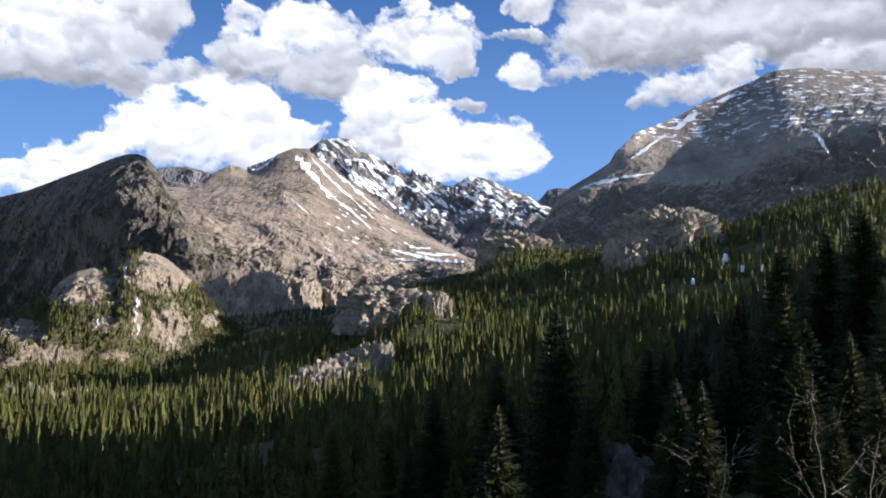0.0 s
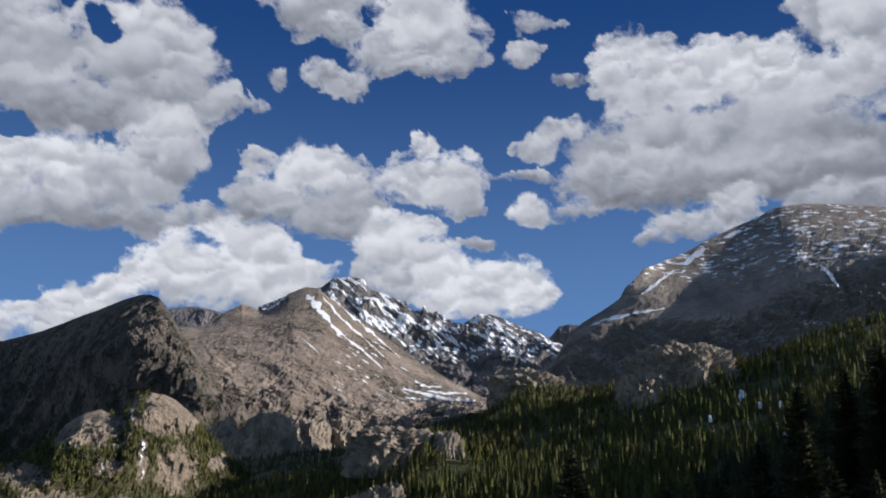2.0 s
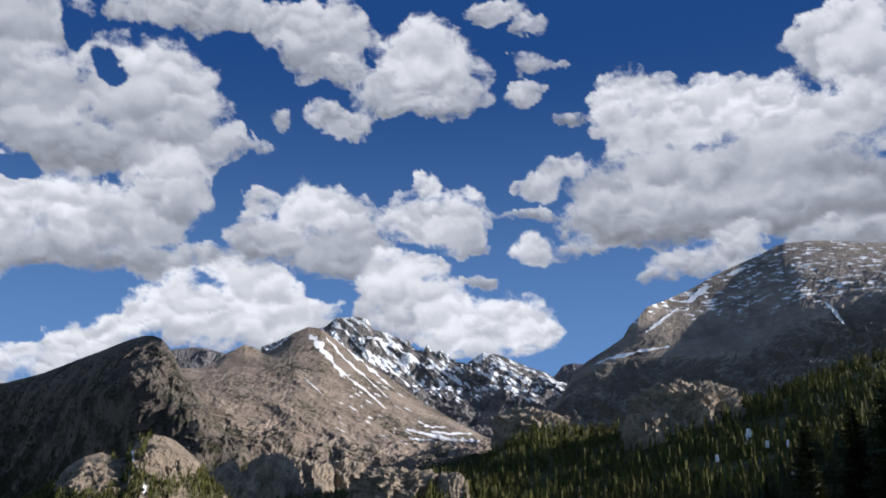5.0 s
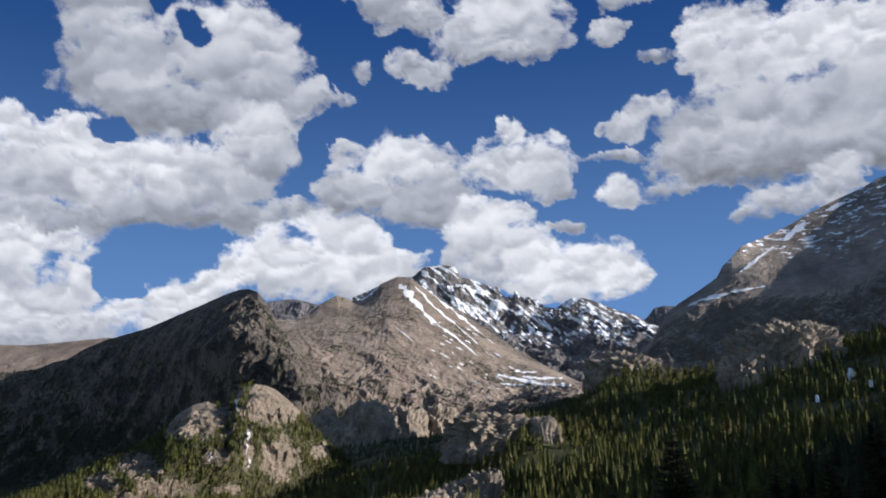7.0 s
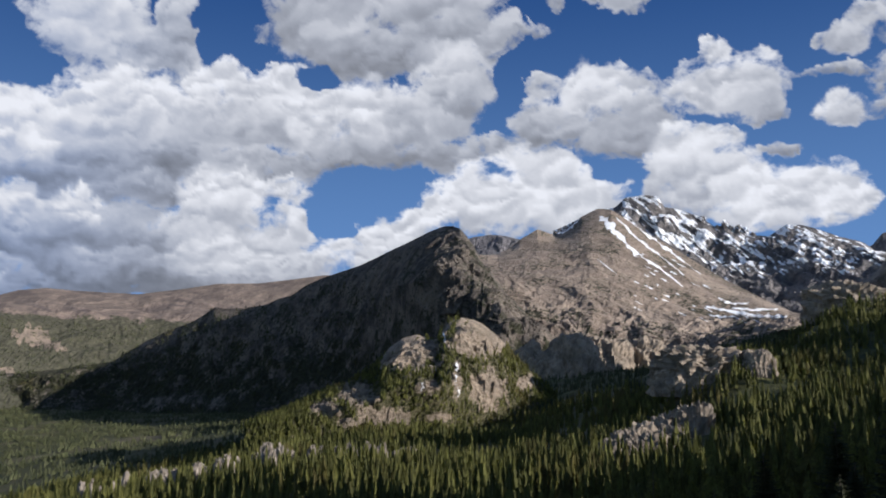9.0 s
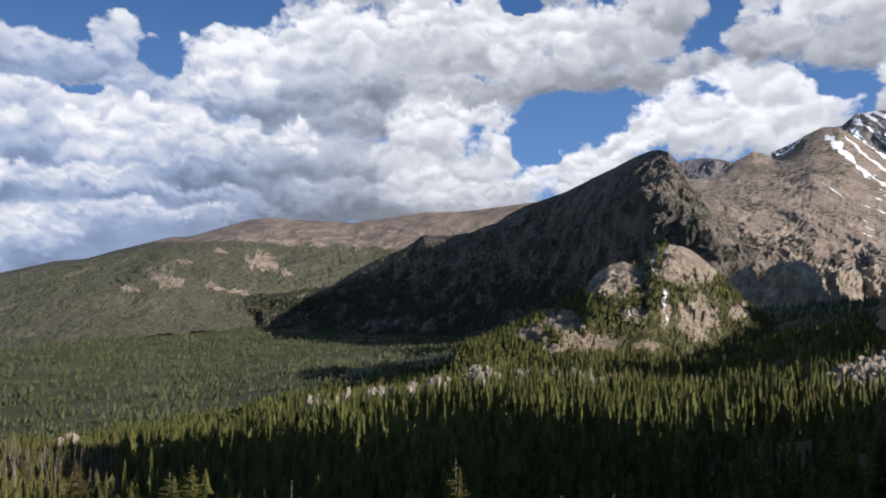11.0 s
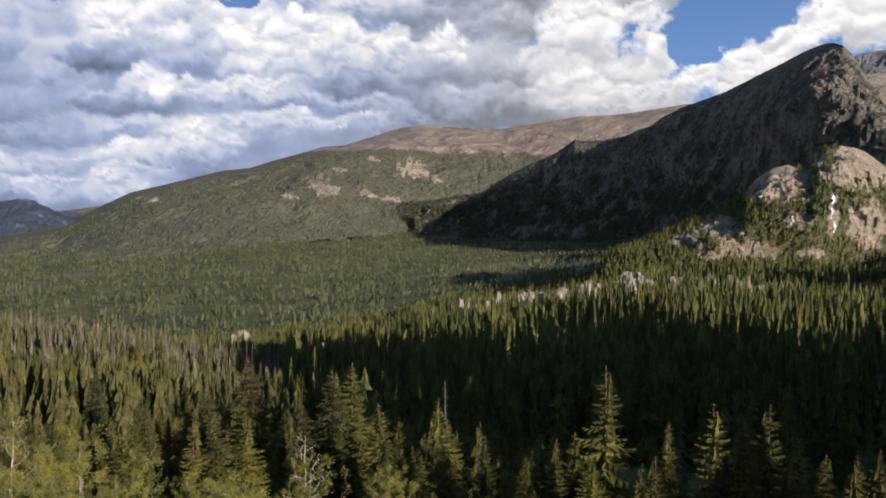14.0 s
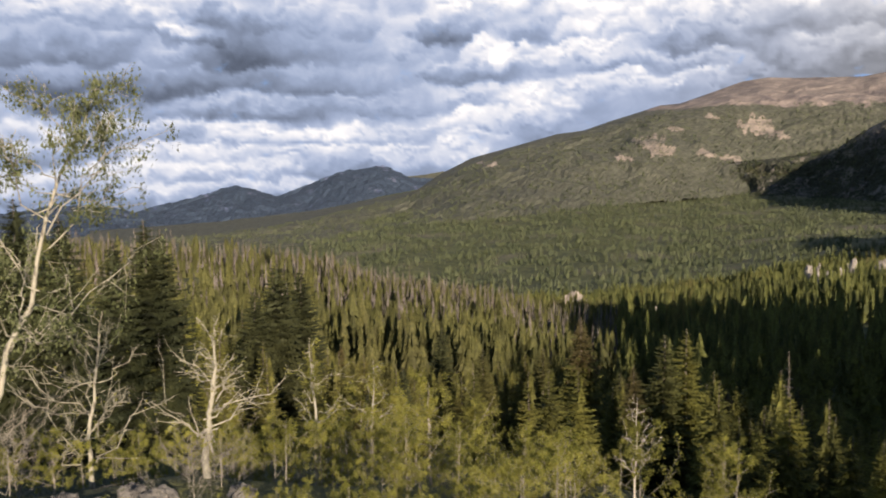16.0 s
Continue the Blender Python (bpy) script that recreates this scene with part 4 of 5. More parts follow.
for k, (b, d, half, tall) in enumerate(((38.6, 600, 5, 4), (37.2, 575, 4, 4), (35.8, 560, 6, 5), (34.6, 590, 4, 5), (31.6, 600, 7, 7), (30.7, 585, 5, 6), (30.0, 560, 4, 4), (26.3, 585, 5, 7), (25.2, 590, 6, 8), (24.6, 570, 4, 4),
                                       (40.3, 590, 4, 4), (28.8, 610, 4, 5), (51.6, 430, 4, 2.5), (50.4, 440, 3, 2.5), (32.8, 540, 4, 3), (22.4, 600, 4, 5))):
    outcrop("pale grey boulder among conifers", b, d, half * 0.65, tall * 0.9 + 3, material=MAT_PALE_ROCK, seed=50 + k, fine=12, craggy=0.5, group="pale boulders", up=2.0, name="boulder")
for k in range(40):
    outcrop("pale grey boulder among conifers", float(rng.uniform(22, 43)), float(rng.uniform(505, 650)), float(rng.uniform(1.4, 3.0)), float(rng.uniform(5, 9.5)), material=MAT_PALE_ROCK, seed=90 + k, fine=10, craggy=0.5,
            group="pale boulders", up=2.0, name="boulder")
for k, (b, d, half, tall) in enumerate(((14.4, 1500, 34, 52), (12.0, 1510, 46, 60), (9.7, 1560, 42, 50), (7.6, 1610, 44, 44))):
    outcrop("grey granite buttress at the foot of the scree", b, d, half, tall, half * 1.3, seed=120 + k, fine=46, craggy=0.2, group="granite buttresses")
for k, (b, d, half, tall, up) in enumerate(((-18.2, 640, 1.2, 2.2, 6), (-18.05, 625, 1.0, 1.8, 5.5), (-18.35, 610, 0.8, 1.4, 5), (-17.95, 600, 0.9, 1.6, 5), (-19.2, 560, 0.9, 1.6, 6), (-20.4, 530, 0.8, 1.4, 6), (-16.2, 540, 0.8, 1.5, 6), (1.1, 372, 1.5, 2.5, 4), (3.4, 380, 1.2, 2.0, 3.5), (-0.6, 372, 1.2, 2.0, 3.5))):
    outcrop("old white snow bank among the conifers", b, d, half, tall, material=MAT_SNOW, seed=140 + k, fine=14, craggy=0.3, group="snow banks", up=up, name="snow_bank")
outcrop("pale tan rock knob above the forest", 57.0, 485, 6, 10, material=MAT_GRANITE, seed=70, fine=24, craggy=0.4, up=1.5)
outcrop("grey boulder in the shade of the trees", -11.6, 56, 2.6, 4.2, material=MAT_BOULDER, seed=71, fine=30, craggy=0.25, name="boulder")
outcrop("grey boulder in the shade of the trees", -12.9, 58, 1.8, 2.6, material=MAT_BOULDER, seed=72, fine=28, craggy=0.3, name="boulder")


def surface_tree():
    from mathutils.bvhtree import BVHTree
    verts, faces, base = [], [], 0
    for p, n, m in SURFACES:
        verts.append(p)
        faces.append(grid_faces(n, m) + base)
        base += len(p)
    for ob in scene.objects:
        if ob.name.startswith("rock_outcrop"):
            p = np.array([ob.matrix_world @ v.co for v in ob.data.vertices])
            verts.append(p)
            faces.append(np.array([tuple(f.vertices) for f in ob.data.polygons]) + base)
            base += len(p)
    return BVHTree.FromPolygons(np.concatenate(verts).tolist(), np.concatenate(faces).tolist())


def snow_strip(label, *line, ragged=0.35, seed=0, rows=40, cols=7, material=None, name="snow_patch", category="snow", group="snow patches", parent=None):
    """A tongue of snow or scree lying on a slope: bearing, height angle, width (degrees) along it."""
    line = np.array(line, dtype=float)
    t = np.linspace(0, len(line) - 1, rows)
    c = np.stack([np.interp(t, np.arange(len(line)), line[:, k]) for k in range(3)], axis=-1)
    way = np.gradient(c[:, :2], axis=0)
    way /= np.linalg.norm(way, axis=1)[:, None] + 1e-9
    side = np.stack([-way[:, 1], way[:, 0]], axis=-1)
    q = np.stack([t * 3.0, np.zeros(rows), np.full(rows, seed + 0.5)], axis=-1)
    shift = np.stack([fbm(q, 4, 0.6), fbm(q + 9, 4, 0.6)], axis=-1) * ragged * 2
    verts = []
    for i in range(rows):
        for k in range(cols):
            s = (k / (cols - 1) - 0.5)
            w = c[i, 2] * (s + (shift[i, 0] if s > 0 else shift[i, 1]) * abs(s) * 1.4) * (0.15 if i in (0, rows - 1) else 1)
            b, a = c[i, :2] + side[i] * w
            ray = Vector((-math.sin(radians(b)) * math.cos(radians(a)), math.cos(radians(b)) * math.cos(radians(a)), math.sin(radians(a))))
            spot = SLOPES.ray_cast(Vector(EYE), ray)[0]
            verts.append(None if spot is None else spot * (1 - 2.5 / spot.length))
    faces = [f for f in grid_faces(rows, cols).tolist() if all(verts[j] is not None for j in f)
             and max((verts[f[0]] - verts[j]).length for j in f) < 260]
    # one unbroken sheet: the largest run of joined faces
    tag = {j: j for f in faces for j in f}
    for _ in range(rows + cols):
        for f in faces:
            low = min(tag[j] for j in f)
            for j in f:
                tag[j] = low
    sizes = {}
    for f in faces:
        sizes[tag[f[0]]] = sizes.get(tag[f[0]], 0) + 1
    if not sizes:
        return None
    best = max(sizes, key=sizes.get)
    faces = [f for f in faces if tag[f[0]] == best]
    kept = sorted({j for f in faces for j in f})
    place = {j: i for i, j in enumerate(kept)}
    verts, faces = [verts[j] for j in kept], [[place[j] for j in f] for f in faces]
    ob = new(name, mesh_of(name, [tuple(v) for v in verts], faces, material or MAT_SNOW))
    if parent:
        ob.parent = parent
        return tagged(ob, label)
    return tagged(ob, label, category, group)

for k, (b, d, half, tall) in enumerate(((91.6, 13.4, 0.2, 0.28), (88.9, 13.6, 0.36, 0.22), (87.6, 13.2, 0.3, 0.2), (84.6, 13.8, 0.26, 0.2), (90.2, 14.2, 0.22, 0.2), (86.2, 14.4, 0.18, 0.16), (79.4, 14.0, 0.2, 0.16))):
    outcrop("small pale stone on the bank beside the trail", b, d, half, tall, material=MAT_BOULDER, seed=160 + k, fine=12, craggy=0.3, group="stones on the bank", name="stone")

SLOPES = surface_tree()


def rock_part(parent, name, bearing, angle, half, tall, material, seed, sink=0.55, line=None, label=""):
    """A rib, spire or knob of a mountain: on its crest line, or where the slope is seen at that angle."""
    if line:
        a, d = along(line, np.array([bearing]))
        x, y = polar(bearing, float(d[0]))
        z = float(d[0]) * math.tan(radians(float(a[0])))
    else:
        ray = Vector((-math.sin(radians(bearing)) * math.cos(radians(angle)), math.cos(radians(bearing)) * math.cos(radians(angle)), math.sin(radians(angle))))
        x, y, z = SLOPES.ray_cast(Vector(EYE), ray)[0] + ray * half * 0.6
    ob = new(name, rock_mesh(name, half, tall, half * 1.1, seed + bearing, material, 22, 0.3))
    ob.parent = parent
    ob.matrix_basis = pose(x, y, z - sink * tall, 0, 0, bearing)
    return tagged(ob, label) if label else ob


for k, (b, half, tall) in enumerate(((2.45, 12, 18), (2.0, 11, 24), (1.65, 10, 20), (1.2, 12, 24), (0.75, 10, 20), (0.35, 11, 16), (3.4, 13, 16))):
    rock_part(snowy_peak, "spire", b, 0, half, tall, MAT_PEAK, 200 + k, line=snowy_peak_top, sink=0.75)
for k, (b, a, half, tall) in enumerate(((18.2, 6.9, 26, 26), (19.0, 8.0, 24, 24), (20.2, 7.2, 28, 22), (17.4, 5.3, 26, 24), (19.4, 5.6, 28, 22), (16.4, 3.4, 28, 24))):
    rock_part(crag, "buttress", b, a, half, tall, MAT_CRAG, 220 + k, sink=0.7)
GULLY = "long white snow gully on the scree slope"
snow_strip(GULLY, (9.9, 10.5, 0.2), (9.2, 9.8, 0.36), (7.8, 8.2, 0.2), (6.3, 7.1, 0.11), (4.7, 5.75, 0.04), seed=1, ragged=1.0, rows=90)
snow_strip(GULLY, (8.8, 10.4, 0.06), (7.6, 9.1, 0.1), (6.0, 7.7, 0.09), (4.6, 6.5, 0.03), seed=2, ragged=1.3, rows=80)
snow_strip(GULLY, (8.0, 10.2, 0.07), (6.6, 9.0, 0.12), (5.2, 7.9, 0.09), (3.6, 6.5, 0.04), seed=3, ragged=1.3, rows=80)
snow_strip(GULLY, (7.2, 10.3, 0.1), (5.6, 9.1, 0.16), (4.2, 8.1, 0.1), (2.8, 6.9, 0.05), seed=6, ragged=1.4, rows=80)
snow_strip(GULLY, (10.1, 7.7, 0.03), (9.5, 7.2, 0.07), (8.9, 6.7, 0.02), seed=4)
snow_strip(GULLY, (11.2, 10.4, 0.1), (11.8, 9.9, 0.16), (12.4, 9.4, 0.08), seed=5, ragged=0.9)
FLAT_SNOW = "thin broken snow on the valley head"
for k, (b0, a0, b1, a1, w) in enumerate(((3.4, 4.5, 0.2, 3.8, 0.2), (1.8, 4.3, -0.9, 4.2, 0.16), (0.9, 3.9, -1.4, 3.7, 0.22), (2.6, 5.0, 1.7, 4.6, 0.14), (3.2, 3.9, 1.6, 3.8, 0.1), (2.3, 4.7, 0.8, 4.6, 0.1))):
    snow_strip(FLAT_SNOW, (b0, a0, w * 0.5), ((b0 + b1) / 2, (a0 + a1) / 2 - 0.05, w), (b1, a1, w * 0.5), ragged=0.8, seed=10 + k)
for k in range(90):
    b, a = float(rng.uniform(-1.5, 8)), float(rng.uniform(3.5, 8.2))
    if a < 10.9 - 0.75 * abs(b - 9.5) and a > 3.2 + 0.15 * b:
        long, wide = float(rng.uniform(0.15, 0.6)), float(rng.uniform(0.03, 0.08))
        snow_strip("small snow fleck on the scree slope", (b, a, wide * 0.5), (b - long * 0.5, a - long * 0.3, wide), (b - long, a - long * 0.55, wide * 0.4), ragged=0.9, seed=100 + k, rows=8, cols=3)
FIELD = "slanting snowfield on the brown mountainside"
snow_strip(FIELD, (-16.6, 13.2, 0.15), (-16.2, 12.9, 0.4), (-15.6, 12.5, 0.35), (-15.2, 12.2, 0.1), seed=20)
snow_strip(FIELD, (-14.6, 11.9, 0.08), (-13.7, 11.3, 0.16), (-12.8, 10.7, 0.14), (-12.4, 10.4, 0.05), seed=21, ragged=0.8)
snow_strip(FIELD, (-19.0, 14.15, 0.1), (-18.4, 13.95, 0.28), (-17.8, 13.75, 0.1), seed=22)
snow_strip(FIELD, (-13.9, 9.5, 0.06), (-12.0, 9.25, 0.18), (-9.8, 8.8, 0.16), (-9.0, 8.5, 0.05), seed=23, ragged=1.0)
snow_strip(FIELD, (-23.4, 11.6, 0.1), (-23.9, 11.0, 0.22), (-24.3, 10.2, 0.12), seed=24)
for k, line in enumerate((((19.5, 1.05, 0.05), (19.42, 0.75, 0.11), (19.46, 0.4, 0.06)), ((19.52, 0.25, 0.04), (19.5, -0.1, 0.09), (19.56, -0.45, 0.04)),
                          ((19.42, -0.55, 0.05), (19.3, -0.85, 0.08), (19.42, -1.25, 0.03)), ((21.75, -0.3, 0.03), (21.7, -0.6, 0.09), (21.8, -0.85, 0.03)))):
    snow_strip("narrow snow gully between granite slabs", *line, seed=30 + k, ragged=1.5, rows=26)
snow_strip("narrow snow gully between granite slabs", (20.35, 3.0, 0.08), (20.3, 2.7, 0.14), (20.25, 2.3, 0.07), seed=31)
BARE = "bare tan rock slide on the wooded ridge"
for k, (b, a, wide, tall) in enumerate(((45.6, 2.4, 2.6, 1.0), (51.6, 1.3, 1.9, 1.1), (52.6, 1.6, 1.5, 0.6), (48.7, 0.8, 1.2, 0.45), (47.2, 0.5, 1.4, 0.4), (48.4, 3.1, 0.9, 0.3), (62.6, 0.3, 1.6, 0.4), (53.8, 0.6, 1.2, 0.35), (44.2, 1.8, 0.8, 0.4), (50.6, 2.4, 1.0, 0.3))):
    snow_strip(BARE, (b + wide / 2, a + tall * 0.2, tall * 0.3), (b + wide * 0.2, a + tall * 0.15, tall), (b - wide * 0.2, a - tall * 0.1, tall * 0.8), (b - wide / 2, a - tall * 0.35, tall * 0.3),
               ragged=0.6, seed=50 + k, material=MAT_SLIDE, name="rock_slide", parent=tundra_ridge)

# ---- forest ----
rng = np.random.default_rng(19)


def conifers(spots, heights, slim, tiers, points, ragged=0.25, bare=0.04):
    """Many spruces in one mesh: each a stack of drooping, ragged skirts. slim: half-width over height."""
    n, m = len(heights), 2 * points
    t = (np.arange(tiers) / tiers)[None, :, None]
    wide = slim[:, None, None] * heights[:, None, None]
    long = np.where(np.arange(m) % 2 == 0, 1.0, 0.45)[None, None]
    radius = wide * ((1 - t) ** 0.8 + 0.04) * long * np.clip(1 + rng.normal(0, ragged, (n, tiers, m)), 0.3, 1.9)
    angle = (np.arange(m) / m * 2 * np.pi)[None, None] + rng.uniform(0, 6.3, (n, tiers, 1))
    low = heights[:, None, None] * (bare + (1 - bare) * t)
    rise = heights[:, None, None] * (1 - bare) / tiers
    rim_z = low + rise * (0.25 - 0.3 * long + rng.normal(0, 0.18, (n, tiers, m)))
    tip_z = np.minimum(low[..., 0] + rise[..., 0] * 1.75, heights[:, None])
    lean = rng.normal(0, 0.012, (n, 2, 1))
    rim = np.stack([radius * np.cos(angle), radius * np.sin(angle), rim_z], axis=-1)
    tip = np.stack([np.zeros_like(tip_z), np.zeros_like(tip_z), tip_z], axis=-1)[:, :, None]
    p = np.concatenate([tip, rim], axis=2)
    p[..., 0] += lean[:, 0, :, None] * p[..., 2]
    p[..., 1] += lean[:, 1, :, None] * p[..., 2]
    p = p + spots[:, None, None, :]
    k = np.arange(m)
    f = np.stack([np.zeros(m, int), 1 + k, 1 + (k + 1) % m], axis=-1)
    faces = (f[None] + (np.arange(n * tiers) * (m + 1))[:, None, None]).reshape(-1, 3)
    return p.reshape(-1, 3), faces


def scatter(count, b0, b1, d0, d1, keep=None, clump=60.0, least=-0.12):
    """Places on the ground between two bearings and two distances, thinned by soft clearings."""
    b = rng.uniform(b0, b1, count)
    d = np.sqrt(rng.uniform(d0 ** 2, d1 ** 2, count))
    x, y = polar(b, d)
    ok = fbm(np.stack([x / clump, y / clump, np.full(count, 3.3)], axis=-1), 3) > least + rng.normal(0, 0.08, count)
    if keep is not None:
        ok &= keep(b, d)
    x, y = x[ok], y[ok]
    return np.stack([x, y, ground_height(x, y) - 0.3], axis=-1), b[ok], d[ok]


def stand(name, label, count, b0, b1, d0, d1, tall, slim, tiers, points, material, keep=None, least=-0.12, ragged=0.25, clump=60.0, bare=0.04):
    spots, b, d = scatter(count, b0, b1, d0, d1, keep, clump, least)
    h = tall * np.clip(rng.normal(1, 0.26, len(spots)), 0.35, 1.6)
    p, f = conifers(spots, h, slim * rng.uniform(0.75, 1.3, len(spots)), tiers, points, ragged, bare)
    return tagged(new(name, mesh_of(name, p, f, material, False)), label, "forest", kind="stuff")


def off_rock(b, d):
    """Keeps trees off the bare outcrops."""
    ok = np.ones(len(b), bool)
    for rb, rd, across, deep in OUTCROP_PLAN:
        x, y = polar(b - rb, d)
        ok &= (x / across) ** 2 + ((y - rd + 8) / (deep + 12)) ** 2 > rng.uniform(0.6, 1.1, len(b))
    return ok


LABEL = "dense dark green spruce and fir forest"
stand("conifer_forest", LABEL, 900, -15, 54, 122, 165, 11.5, 0.11, 15, 7, MAT_NEEDLES, off_rock, ragged=0.5)
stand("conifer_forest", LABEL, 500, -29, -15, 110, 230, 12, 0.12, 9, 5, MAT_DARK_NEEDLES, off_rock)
stand("conifer_forest", LABEL, 1900, -15, 54, 160, 230, 13.5, 0.11, 8, 5, MAT_NEEDLES, off_rock)
stand("conifer_forest", "olive pine forest on the hill", 4300, 54, 97, 118, 230, 9.8, 0.105, 8, 5, MAT_OLIVE, off_rock, ragged=0.4)
stand("conifer_forest", LABEL, 7000, -29, 54, 230, 480, 13.2, 0.112, 5, 4, MAT_NEEDLES, off_rock)
stand("conifer_forest", "olive pine forest on the hill", 9500, 54, 97, 230, 480, 9.5, 0.115, 4, 4, MAT_OLIVE, off_rock)
stand("conifer_forest", LABEL, 19500, -29, 70, 480, 950, 11, 0.12, 3, 3, MAT_NEEDLES, off_rock)
stand("conifer_forest", LABEL, 66000, -8, 75, 950, 2900, 7.8, 0.18, 1, 3, MAT_FAR_NEEDLES, off_rock, least=-0.08)
stand("conifer_forest", LABEL, 150, -3.5, 2.2, 590, 690, 11, 0.12, 4, 4, MAT_NEEDLES, least=-9)
stand("conifer_forest", LABEL, 46, 0.6, 6.8, 578, 602, 9.5, 0.13, 4, 4, MAT_NEEDLES, least=-9)
stand("dead_stand", "grey dead standing conifers among the living", 3800, 54, 90, 170, 360, 10.5, 0.04, 6, 3, MAT_DEAD, ragged=0.7, bare=0.15)


def hill_angles(p):
    return np.degrees(np.arctan2(-p[:, 0], p[:, 1])), np.degrees(np.arctan2(p[:, 2], np.hypot(p[:, 0], p[:, 1])))


def hill_trees():
    """Spruces in the gaps between the slabs of the granite hill."""
    p = HILL_POINTS
    b, a = np.degrees(np.arctan2(-p[:, 0], p[:, 1])), np.degrees(np.arctan2(p[:, 2], np.hypot(p[:, 0], p[:, 1])))
    chance = 0.34 * (1 - bareness(b, a)) ** 1.5 * (np.hypot(p[:, 0], p[:, 1]) < 1120) + 0.01
    spots = p[rng.random(len(p)) < chance]
    spots = spots + np.concatenate([rng.normal(0, 1.5, (len(spots), 2)), np.full((len(spots), 1), -1.2)], axis=1)
    h = (2.6 + 4.4 * (1 - bareness(*hill_angles(spots)))) * np.clip(rng.normal(1, 0.3, len(spots)), 0.35, 1.6)
    v, f = conifers(spots, h, 0.15 * rng.uniform(0.75, 1.3, len(spots)), 3, 3)
    tagged(new("conifer_forest", mesh_of("conifer_forest", v, f, MAT_NEEDLES, False)), "spruces in the gaps of the granite hill", "forest", kind="stuff")


hill_trees()


def crag_trees():
    """Small firs scattered over the crag's lower slope."""
    p = CRAG_POINTS
    b, a = hill_angles(p)
    q = np.stack([b * 0.9, a * 1.2, np.zeros_like(b)], axis=-1)
    chance = 0.6 * smooth01((b - 21) / 5) * smooth01((7.5 - a) / 6) * smooth01(0.5 + 2.2 * fbm(q, 4, 0.6))
    spots = p[rng.random(len(p)) < chance]
    spots = spots + np.concatenate([rng.normal(0, 4, (len(spots), 2)), np.full((len(spots), 1), -1.5)], axis=1)
    v, f = conifers(spots, 7.5 * np.clip(rng.normal(1, 0.3, len(spots)), 0.4, 1.6), 0.2 * rng.uniform(0.75, 1.3, len(spots)), 1, 3)
    tagged(new("conifer_forest", mesh_of("conifer_forest", v, f, MAT_DARK_NEEDLES, False)), "small dark firs scattered over the crag", "forest", kind="stuff")


crag_trees()


def ridge_trees():
    """The thin forest on the lower half of the long ridge."""
    p, n, m = RIDGE_POINTS
    p = p.reshape(n, m, 3)
    low, high = p[:60].reshape(-1, 3), p[1:61].reshape(-1, 3)
    q = low / 90 + 5
    chance = 0.6 * smooth01((235 - low[:, 2]) / 60) * smooth01(0.75 + 2.0 * fbm(q, 4, 0.6))
    pick = np.nonzero(rng.random(len(low)) < chance)[0]
    spots = low[pick] + (high[pick] - low[pick]) * rng.random((len(pick), 1)) - np.array((0, 0, 1.5))
    v, f = conifers(spots, 7.5 * np.clip(rng.normal(1, 0.3, len(spots)), 0.4, 1.6), 0.26 * rng.uniform(0.75, 1.3, len(spots)), 1, 3)
    tagged(new("conifer_forest", mesh_of("conifer_forest", v, f, MAT_FAR_NEEDLES, False)), "thin olive forest on the long ridge", "forest", kind="stuff")


ridge_trees()

# ---- near trees ----
rng = np.random.default_rng(23)


def tube(path, radii, sides=6):
    """Points and faces of a bent, tapering rod."""
    path, radii = np.asarray(path, dtype=float), np.asarray(radii, dtype=float)
    way = np.gradient(path, axis=0)
    way /= np.linalg.norm(way, axis=1)[:, None] + 1e-9
    ref = np.where(np.abs(way[:, 2:]) > 0.9, np.array([[1.0, 0, 0]]), np.array([[0, 0, 1.0]]))
    e1 = np.cross(way, ref)
    e1 /= np.linalg.norm(e1, axis=1)[:, None] + 1e-9
    e2 = np.cross(way, e1)
    t = np.arange(sides) / sides * 2 * np.pi
    p = path[:, None] + radii[:, None, None] * (np.cos(t)[None, :, None] * e1[:, None] + np.sin(t)[None, :, None] * e2[:, None])
    return p.reshape(-1, 3), grid_faces(len(path), sides, closed=True)


def join(pieces):
    verts, faces, base = [], [], 0
    for p, f in pieces:
        verts.append(p)
        faces.append(f + base)
        base += len(p)
    return np.concatenate(verts), np.concatenate(faces)


def child(name, verts, faces, material, parent, label="", smooth=False):
    ob = new(name, mesh_of(name, verts, faces, material, smooth))
    ob.parent = parent
    return tagged(ob, label) if label else ob


